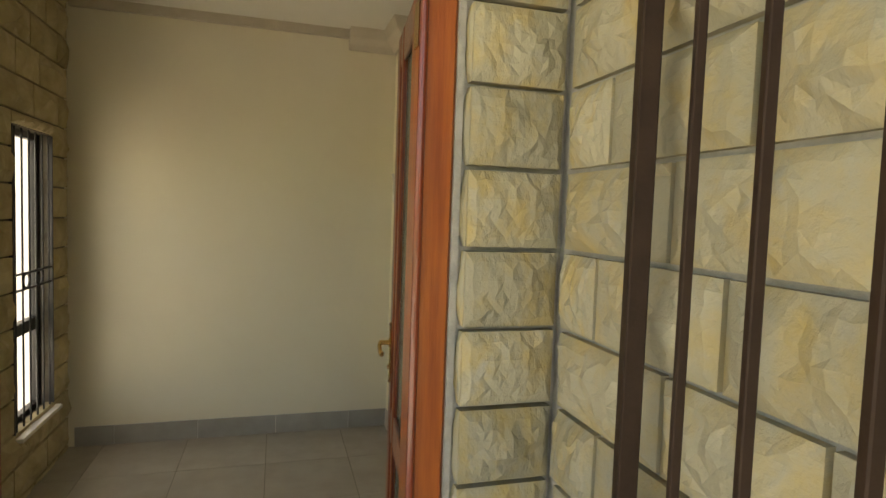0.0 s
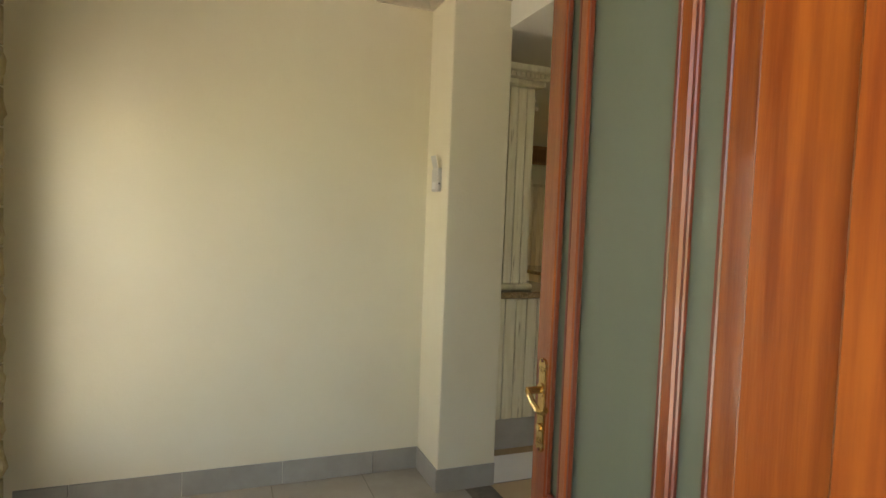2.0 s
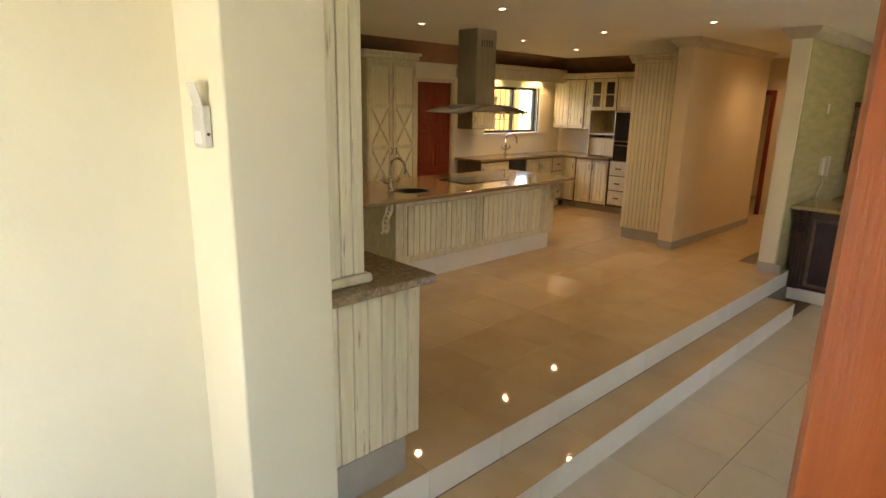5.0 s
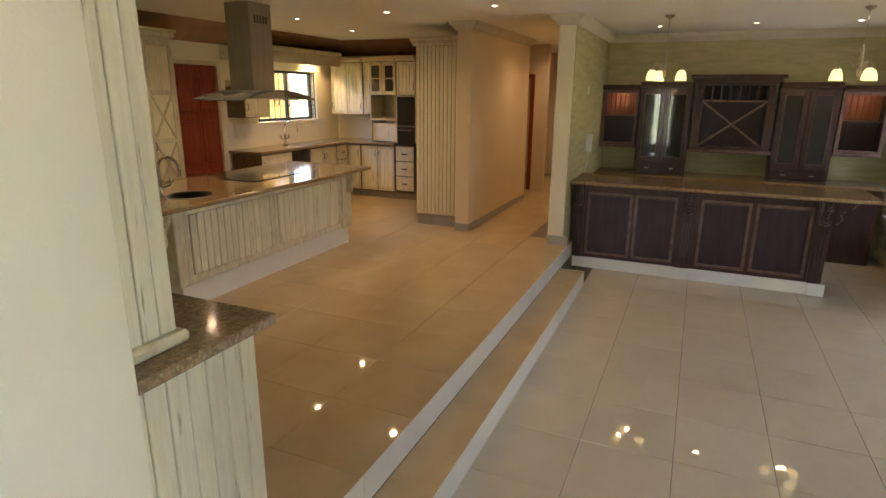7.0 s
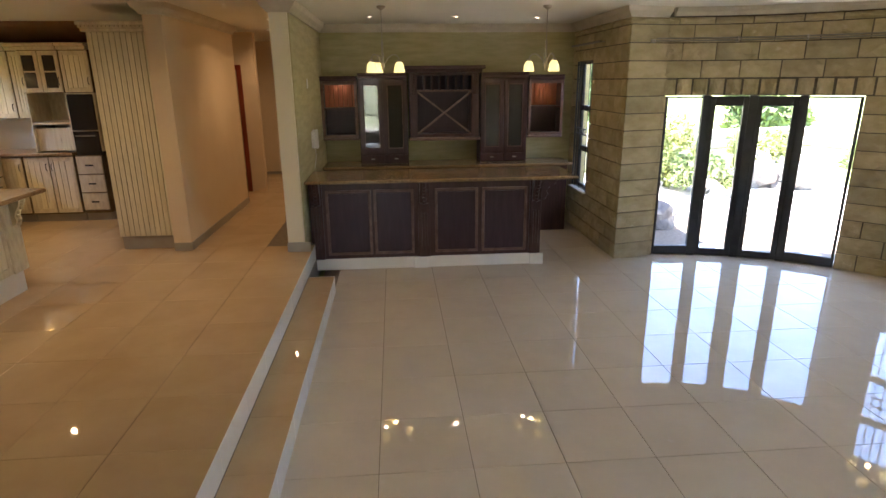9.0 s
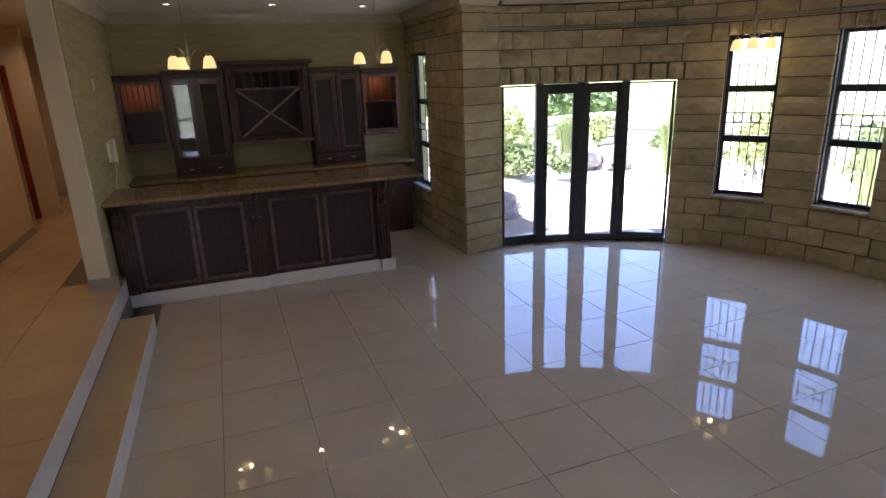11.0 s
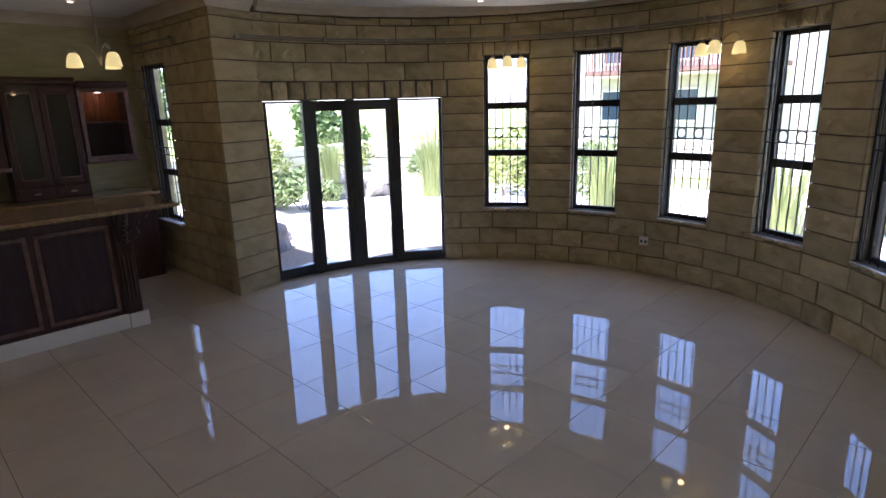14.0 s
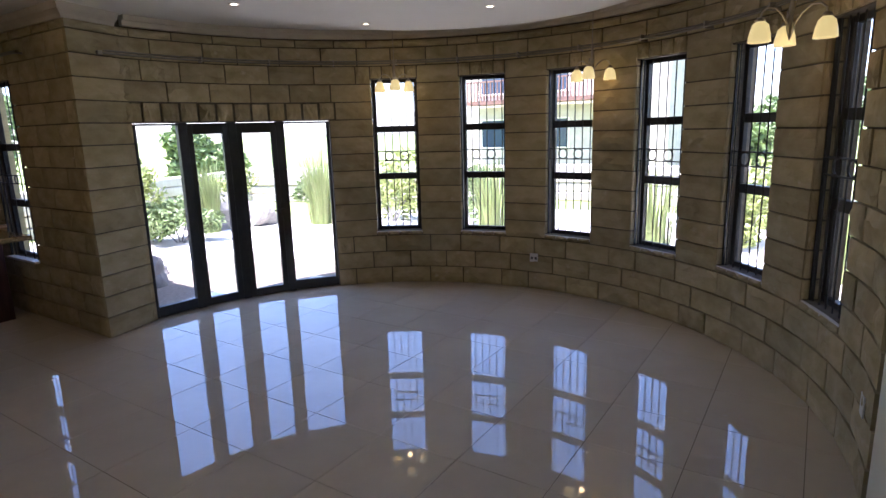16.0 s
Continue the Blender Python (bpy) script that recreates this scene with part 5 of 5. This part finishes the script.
# ---- garden ----
def shrub(x, y, z, rx, rz, n, mat, label, seed, leaf=0.07):
    """A bush: short stems and a cloud of small folded leaves with gaps."""
    rng = random.Random(seed)
    s = thing("shrub", (x, y, z), label, "shrub", "garden shrubs")
    bm = bmesh.new()
    for k in range(6):
        a = rng.uniform(0, 6.28)
        rod(bm, (x, y, z), (x + 0.6 * rx * math.cos(a), y + 0.6 * rx * math.sin(a), z + rz * rng.uniform(0.7, 1.3)), 0.02, 5, 0.005)
    part("stems", bm, ROCK, s)
    clumps = [(rng.uniform(-0.6, 0.6) * rx, rng.uniform(-0.6, 0.6) * rx, rng.uniform(0.35, 1.5) * rz, rng.uniform(0.3, 0.55)) for _ in range(9)]
    bm = bmesh.new()
    for k in range(n):
        c = clumps[k % 9]
        v = Vector((rng.gauss(0, 1), rng.gauss(0, 1), rng.gauss(0, 1))).normalized() * rng.uniform(0.5, 1.0)
        p = Vector((x + c[0] + v.x * rx * c[3], y + c[1] + v.y * rx * c[3], max(z + 0.03, z + c[2] + v.z * rz * c[3])))
        q = Euler((rng.uniform(0, 6.28), rng.uniform(0, 6.28), rng.uniform(0, 6.28))).to_matrix()
        l_ = leaf * rng.uniform(0.6, 1.3)
        vs = [bm.verts.new(p + q @ Vector(u)) for u in ((0, -l_, 0), (l_ * 0.45, 0, l_ * 0.15), (0, l_, 0), (-l_ * 0.45, 0, l_ * 0.15))]
        bm.faces.new((vs[0], vs[1], vs[2]))
        bm.faces.new((vs[0], vs[2], vs[3]))
    tagged(part("leaves", bm, mat, s), "", "", "", "stuff")
    return s


def grass_clump(x, y, z, h, r, n, mat, label, seed, w=0.014):
    rng = random.Random(seed)
    s = thing("grass_clump", (x, y, z), label, "plant", "garden grasses")
    bm = bmesh.new()
    for k in range(n):
        a, b = rng.uniform(0, 6.28), rng.uniform(0, 1) ** 0.5 * r * 0.5
        x0, y0 = x + b * math.cos(a), y + b * math.sin(a)
        lean, hh = rng.uniform(0.05, 0.45) * r * 1.6, h * rng.uniform(0.6, 1.1)
        c, s_ = math.cos(a + 1.57) * w, math.sin(a + 1.57) * w
        rows = []
        for t_ in (0.0, 0.45, 0.8, 1.0):
            px, py, pz = x0 + lean * t_ * t_ * math.cos(a), y0 + lean * t_ * t_ * math.sin(a), z + hh * t_ * (1.15 - 0.15 * t_)
            k_ = 1 - 0.85 * t_
            rows.append((bm.verts.new((px - c * k_, py - s_ * k_, pz)), bm.verts.new((px + c * k_, py + s_ * k_, pz))))
        for p, q in zip(rows, rows[1:]):
            bm.faces.new((p[0], p[1], q[1], q[0]))
    tagged(part("blades", bm, mat, s), "", "", "", "stuff")
    return s


GZ = -0.12
shrub(13.6, -2.9, GZ, 1.0, 0.95, 2600, LEAF_Y, "tall yellow-green shrub across the lawn", 1)
shrub(12.5, -3.3, GZ, 0.75, 0.55, 1800, LEAF, "grey-green low shrub across the lawn", 2)
shrub(13.6, -5.2, GZ, 0.8, 0.8, 1600, LEAF_Y, "yellow-green shrub beside the rockery", 3)
shrub(12.6, -7.6, GZ, 0.9, 0.6, 1600, LEAF, "low green shrub on the garden lawn", 4)
shrub(10.2, -7.2, GZ, 0.9, 0.9, 1800, LEAF_Y, "bushy yellow-green shrub by the bay windows", 5)
shrub(7.8, -7.6, GZ, 0.8, 0.8, 1500, LEAF, "bushy green shrub by the bay windows", 6)
shrub(3.0, -7.4, GZ, 0.9, 0.9, 1600, LEAF_Y, "yellow-green shrub by the bay windows", 7)
shrub(-1.5, -5.4, GZ, 0.9, 0.8, 1500, LEAF, "green shrub by the bay windows", 8)
grass_clump(13.0, -4.4, GZ, 1.5, 0.35, 260, REED, "tall green reeds in the garden", 11)
grass_clump(11.6, -6.4, GZ, 1.7, 0.7, 420, REED, "tall green reeds in the garden", 12)
grass_clump(6.9, -5.9, GZ, 1.5, 0.6, 90, REED, "strappy leaved garden plant", 13, 0.035)
grass_clump(4.2, -6.2, GZ, 1.4, 0.6, 80, REED, "strappy leaved garden plant", 14, 0.035)
grass_clump(1.6, -5.6, GZ, 1.5, 0.7, 90, REED, "strappy leaved garden plant", 15, 0.035)
grass_clump(-0.8, -4.2, GZ, 1.3, 0.6, 80, REED, "strappy leaved garden plant", 16, 0.035)


def rock(x, y, z, r, label, seed):
    bm = bmesh.new()
    bmesh.ops.create_icosphere(bm, subdivisions=3, radius=r)
    for v in bm.verts:
        d = noise.noise(v.co * (1.6 / r) + Vector((seed, 0, 0)))
        v.co *= 1 + 0.35 * d
        v.co.z = v.co.z * 0.8 + r * 0.5
    bm.transform(pose(x, y, z))
    return tagged(linked("rock", bm, ROCK), label, "rock", "garden rocks")


rock(9.75, -0.85, GZ, 0.42, "dark weathered rock beside the garden door", 3)
rock(10.2, -1.35, GZ, 0.22, "small dark rock beside the garden door", 7)
rock(13.6, -4.9, GZ, 0.7, "grey rockery boulder across the lawn", 11)
rock(13.0, -5.6, GZ, 0.5, "grey rockery boulder across the lawn", 14)
rock(14.3, -5.4, GZ, 0.6, "grey rockery boulder across the lawn", 17)
gw = thing("garden_wall", (16, -8, GZ), "pale stacked stone garden wall", "garden wall")
for k, (x0, y0, x1, y1) in enumerate(((15.5, 4, 17.5, -9), (17.5, -9, 8, -13), (8, -13, -6, -11))):
    d = Vector((x1 - x0, y1 - y0, 0))
    for c in range(4):
        bm = boxes((0, d.length, -0.2 + 0.03 * (c % 2), 0.2 + 0.03 * (c % 2), c * 0.26 + 0.01, c * 0.26 + 0.25), bev=0.02)
        bm.transform(pose(x0, y0, GZ, 0, 0, math.degrees(math.atan2(d.y, d.x))))
        part("course", bm, GARDEN_WALL, gw)
house = thing("house", (14, -26, GZ), "pale neighbouring house with a balcony and tiled roof", "house")
part("wall", boxes((8, 22, -32, -25, GZ, 6.0)), GARDEN_WALL, house)
part("roof", sweep([(0, 0), (3.9, 2.2), (7.8, 0)], [(7.4, -32.4, 6.0), (22.6, -32.4, 6.0)]), ROOF, house)
for x in (10, 13.5, 17):
    for z in (1.0, 3.8):
        w_ = part("window", boxes((x - 0.7, x + 0.7, -24.99, -24.93, z, z + 1.4)), WINDOW_DARK, house)
        part("frame", boxes((x - 0.78, x - 0.7, -24.99, -24.9, z - 0.08, z + 1.48), (x + 0.7, x + 0.78, -24.99, -24.9, z - 0.08, z + 1.48), (x - 0.7, x + 0.7, -24.99, -24.9, z + 1.4, z + 1.48), (x - 0.7, x + 0.7, -24.99, -24.9, z - 0.08, z)), RISER, w_)
bal = part("balcony", boxes((9, 18, -24.9, -23.6, 3.2, 3.4)), ROOF, house)
for k in range(46):
    part("baluster", boxes((9.05 + k * 0.195, 9.10 + k * 0.195, -23.7, -23.64, 3.4, 4.3)), ROOF, bal)
part("balcony_rail", boxes((9, 18, -23.72, -23.62, 4.3, 4.38)), ROOF, bal)
for k, (x, y, s) in enumerate(((24, -12, 1.7), (27, -4, 2.6), (3, -24, 2.6), (-8, -20, 3.4))):
    shrub(x, y, GZ, s, s * 0.8, 2600, LEAF, "large garden tree crown behind the wall", 30 + k, 0.22)
fence = thing("fence", (8.5, KY + 2.2, GZ), "sunlit orange timber fence outside the kitchen window", "fence")
for k in range(30):
    part("slat", boxes((5.5 + k * 0.2, 5.67 + k * 0.2, KY + 2.2, KY + 2.24, GZ, 2.75), bev=0.004), TIMBER, fence)


# ---- pieces of floors and walls ----
def tile_mesh(name, w, d, h, mat):
    bm = boxes((-w / 2, w / 2, -d / 2, d / 2, -h, 0), bev=0.0012)
    me = bpy.data.meshes.new(name)
    bm.to_mesh(me)
    bm.free()
    me.materials.append(mat)
    return me


T = 0.6
lounge_tile = tile_mesh("tile", T - 0.004, T - 0.004, 0.010, TILE)
for i in range(-5, 11):
    for j in range(-11, 2):
        x, y = 4.35 + T * (i + 0.5), 3.51 + T * (j - 0.5)
        inside = math.hypot(x - CX, y - CY) < R + 0.42 or y > 0.1
        if not inside or x < 1.05 or x > 10.2 or y > 4.1:
            continue
        piece("tile", lounge_tile, floor_lounge, pose(x, y, 0.0))
tread_tile = tile_mesh("tread_tile", T - 0.003, YU - YL - 0.006, 0.010, TILE_K)
riser_low = tile_mesh("riser_tile", T - 0.003, 0.010, ZE - 0.001, RISER)
riser_up = tile_mesh("riser_tile", T - 0.003, 0.010, ZK - ZE - 0.002, RISER)
for i in range(10):
    x = 1.17 + T * (i + 0.5)
    if x + T / 2 < 7.0:
        piece("tread_tile", tread_tile, step_lower, pose(x, (YL + YU) / 2 - 0.001, ZE))
        piece("riser_tile", riser_low, step_lower, pose(x, YL + 0.006, ZE - 0.0005))
    piece("riser_tile", riser_up, floor_kitchen, pose(x, YU + 0.006, ZK - 0.0005))
piece("riser_tile", riser_up, floor_kitchen, pose(1.17 + T * 10.5, YU + 0.006, ZK - 0.0005))
last = 1.17 + T * 9 + 0.0015
part("tread_tile", boxes((last, 7.06, YL + 0.002, YU - 0.004, ZE - 0.010, ZE), bev=0.0012), TILE_K, step_lower)
part("riser_tile", boxes((last, 7.06, YL + 0.001, YL + 0.011, 0.0, ZE - 0.0005), bev=0.0012), RISER, step_lower)
part("riser_tile", boxes((7.062, 7.072, YL + 0.002, YU, 0.0, ZE)), RISER, step_lower)
kitchen_tile = tile_mesh("tile", T - 0.004, T - 0.004, 0.010, TILE_K)
for i in range(22):
    for j in range(9):
        x, y = 1.17 + T * (i + 0.5), YU + 0.002 + T * (j + 0.5)
        if x > 7.75 and y < 4.7 or x > 14 or (x > 10.3 and y > 6.2 and x < 11):
            continue
        piece("tile", kitchen_tile, floor_kitchen, pose(x, y, ZK))
entry_tile = tile_mesh("tile", T - 0.004, T - 0.004, 0.010, TILE_E)
for i in range(6):
    for j in range(6):
        x, y = -2.02 + T * (i + 0.5), 4.79 - T * (j + 0.5)
        if x > 1.1 or y < 1.3:
            continue
        piece("tile", entry_tile, floor_entry, pose(x, y, ZE))
part("edge_tile", boxes((1.167, 1.18, 1.68, YL + 0.01, -0.002, ZE)), RISER, floor_entry)


def stone_variant(seed, mat, rough=1.0, nx=5, nz=3):
    """A block 1 x 1 x 1 wide, high and deep, split face to -y, to be scaled to its size."""
    rng = random.Random(seed)
    bm = bmesh.new()
    front = []
    for k in range(nz + 1):
        row = []
        for i in range(nx + 1):
            edge = i in (0, nx) or k in (0, nz)
            u, v = -0.5 + i / nx, k / nz
            if nx > 6:
                q = Vector((u * 2.6 + seed * 7.3, v * 1.4, seed * 3.1))
                rim_fall = min(1.0, 2.6 * min(i, nx - i) / nx + 0.25, 2.2 * min(k, nz - k) / nz + 0.25)
                n1 = noise.noise(q) * 0.55 + noise.noise(q * 2.3) * 0.3
                dep = 0.0 if edge else -rough * max(0.1, rim_fall * (0.55 + (round(n1 * 5) / 5) * 0.8) + rng.uniform(-0.07, 0.07))
            else:
                dep = 0.0 if edge else -rng.uniform(0.25, 1.0) * rough
            jx = 0 if edge else rng.uniform(-0.2, 0.2) / nx
            row.append(bm.verts.new((u + jx, dep, v + (0 if edge else rng.uniform(-0.18, 0.18) / nz))))
        front.append(row)
    for k in range(nz):
        for i in range(nx):
            a, b, c, d = front[k][i], front[k][i + 1], front[k + 1][i + 1], front[k + 1][i]
            if rng.random() < 0.5:
                bm.faces.new((a, b, c))
                bm.faces.new((a, c, d))
            else:
                bm.faces.new((a, b, d))
                bm.faces.new((b, c, d))
    rim = front[0] + [r[-1] for r in front[1:]] + front[-1][-2::-1] + [r[0] for r in front[-2:0:-1]]
    back = [bm.verts.new((v.co.x, 1.0, v.co.z)) for v in rim]
    for k in range(len(rim)):
        j = (k + 1) % len(rim)
        bm.faces.new((rim[k], back[k], back[j], rim[j]))
    bmesh.ops.recalc_face_normals(bm, faces=bm.faces)
    me = bpy.data.meshes.new("stone")
    bm.to_mesh(me)
    bm.free()
    me.materials.append(mat)
    return me


STONES = [stone_variant(s, STONE, 0.8) for s in range(8)]
STONES_OUT = [stone_variant(40 + s, STONE_OUT, 1.0, 13, 8) for s in range(8)]
JOINT = 0.014
rng = random.Random(5)


def cut(u0, u1, z, h, holes):
    """The stretches of a course that no opening takes."""
    spans = [(u0, u1)]
    for a, b, z0, z1 in holes:
        if min(z + h, z1) - max(z, z0) < 0.15 * h:
            continue
        nxt = []
        for s, e in spans:
            if b <= s or a >= e:
                nxt.append((s, e))
            else:
                nxt += [q for q in ((s, a), (b, e)) if q[1] - q[0] > 0.02]
        spans = nxt
    return spans


def lay(parent, spot, u0, u1, z0, z1, h, length, holes=(), stones=STONES, depth=0.035, base_jit=0.15):
    """Courses of stones; spot(u, z) gives the pose of a stone's foot in the middle."""
    z, c = z0, 0
    inv = world_of(parent).inverted()
    while z < z1 - 0.03:
        hh = min(h, z1 - z)
        for s, e in cut(u0, u1, z, hh, holes):
            if e - s < length * 1.55:
                cuts = [s, e]
            else:
                n = max(2, round((e - s) / length))
                off = 0.0 if c % 2 else 0.5
                cuts = [s] + [s + (k + off + rng.uniform(-base_jit, base_jit)) * (e - s) / n for k in range(0 if off else 1, n)] + [e]
            for a, b in zip(cuts, cuts[1:]):
                if b - a < 0.03:
                    continue
                m = spot((a + b) / 2, z + JOINT / 2) @ Matrix.Diagonal((b - a - JOINT, depth * rng.uniform(0.85, 1.1), hh - JOINT, 1))
                piece("stone", rng.choice(stones), parent, inv @ m)
        z += hh
        c += 1


def fill(parent, spot, holes, h, base, length, stones=STONES, depth=0.035):
    """Small upright blocks between an opening and the next full course above and below it."""
    for a, b, z0, z1 in holes:
        lo = base + math.floor((z0 - base) / h + 1e-6) * h
        hi = base + math.ceil((z1 - base) / h - 1e-6) * h
        for s0, s1 in ((lo, z0), (z1, hi if hi - z1 > 0.04 else hi + h)):
            if s1 - s0 > 0.035 and s0 > base:
                n = max(1, round((b - a) / length))
                for k in range(n):
                    u0, u1 = a + (b - a) * k / n, a + (b - a) * (k + 1) / n
                    m = spot((u0 + u1) / 2, s0 + JOINT / 2) @ Matrix.Diagonal((u1 - u0 - JOINT, depth * rng.uniform(0.85, 1.1), s1 - s0 - JOINT, 1))
                    piece("stone", rng.choice(stones), parent, world_of(parent).inverted() @ m)


def arc_spot(u, z):
    a = math.degrees(u / R)
    return on_arc(a, R + 0.0, z)


def arc_u(a):
    return radians(a) * R


CH = DOOR_Z / 10
arc_holes = [(arc_u(DOOR_A), arc_u(DOOR_B), 0.0, DOOR_Z)] + [(arc_u(c - WIN_HALF), arc_u(c + WIN_HALF), WIN_Z0, WIN_Z1) for c in WIN]
door_head = [(arc_u(DOOR_A) - 0.08, arc_u(DOOR_B) + 0.08, DOOR_Z, DOOR_Z + CH)]
lay(wall_bay, arc_spot, arc_u(-178), arc_u(BAY_B), 0.0, 3.10, CH, 0.46, arc_holes + door_head)
head0, head1 = door_head[0][:2]
for k in range(12):
    u = head0 + (head1 - head0) * (k + 0.5) / 12
    m = arc_spot(u, DOOR_Z + 0.012) @ Matrix.Diagonal(((head1 - head0) / 12 - 0.032, 0.05 * rng.uniform(0.8, 1.1), CH * rng.uniform(0.86, 0.92), 1))
    piece("stone", rng.choice(STONES), wall_bay, m)
for c in WIN:
    for side in (-1, 1):
        edges_z = [WIN_Z0] + [k * CH for k in range(1, 16) if WIN_Z0 + 0.03 < k * CH < WIN_Z1 - 0.03] + [WIN_Z1]
        for z0, z1 in zip(edges_z, edges_z[1:]):
            m = on_arc(c + side * WIN_HALF, R + 0.074, z0 + JOINT / 2, 90 * side) @ Matrix.Diagonal((0.11, 0.012, z1 - z0 - JOINT, 1))
            piece("stone", rng.choice(STONES), wall_bay, m)
fill(wall_bay, arc_spot, arc_holes[1:], CH, 0.0, 0.16)
lay(wall_side, lambda u, z: pose(u, YS, z, 0, 0, 180), 7.94, 10.25, 0.0, 3.10, CH, 0.5, [(SW0, SW1, SWZ0, SWZ1)])
fill(wall_side, lambda u, z: pose(u, YS, z, 0, 0, 180), [(SW0, SW1, SWZ0, SWZ1)], CH, 0.0, 0.16)
px, py, qx, qy = 7.935, YS + 0.005, 8.078, -0.17
plen = math.hypot(qx - px, qy - py)
pang = math.degrees(math.atan2(qy - py, qx - px))
lay(wall_pier, lambda u, z: pose(px + (qx - px) * u / plen, py + (qy - py) * u / plen, z, 0, 0, pang), 0.0, plen, 0.0, 3.10, CH, 0.42, ())
lay(wall_west, lambda u, z: pose(-1.66, u, z, 0, 0, 90), 1.68, 4.79, 0.0, CE, 0.215, 0.42, [(EW0, EW1, EWZ0, EWZ1)], STONES, 0.05)
fill(wall_west, lambda u, z: pose(-1.66, u, z, 0, 0, 90), [(EW0, EW1, EWZ0, EWZ1)], 0.215, 0.0, 0.16, STONES, 0.05)
OH = 0.221
lay(wall_front, lambda u, z: pose(u, 1.385, z), JX1 + 0.095, 0.60, -0.024, CE, OH, 0.30, (), STONES_OUT, 0.040)
lay(wall_front, lambda u, z: pose(u, 1.385, z), -1.9, JX0 - 0.075, -0.024, CE, OH, 0.40, (), STONES_OUT, 0.040)
lay(wall_porch, lambda u, z: pose(0.60, -u, z, 0, 0, -90), -1.36, 2.4, -0.024, CE, OH, 0.42, (), STONES_OUT, 0.055)
for c in range(16):
    z = -0.024 + c * OH
    m = pose(JX1 + 0.10, 1.43, z + JOINT / 2, 0, 0, -90) @ Matrix.Diagonal((0.08, 0.02, min(OH, CE - z) - JOINT, 1))
    piece("stone", STONES_OUT[c % 8], wall_front, m)

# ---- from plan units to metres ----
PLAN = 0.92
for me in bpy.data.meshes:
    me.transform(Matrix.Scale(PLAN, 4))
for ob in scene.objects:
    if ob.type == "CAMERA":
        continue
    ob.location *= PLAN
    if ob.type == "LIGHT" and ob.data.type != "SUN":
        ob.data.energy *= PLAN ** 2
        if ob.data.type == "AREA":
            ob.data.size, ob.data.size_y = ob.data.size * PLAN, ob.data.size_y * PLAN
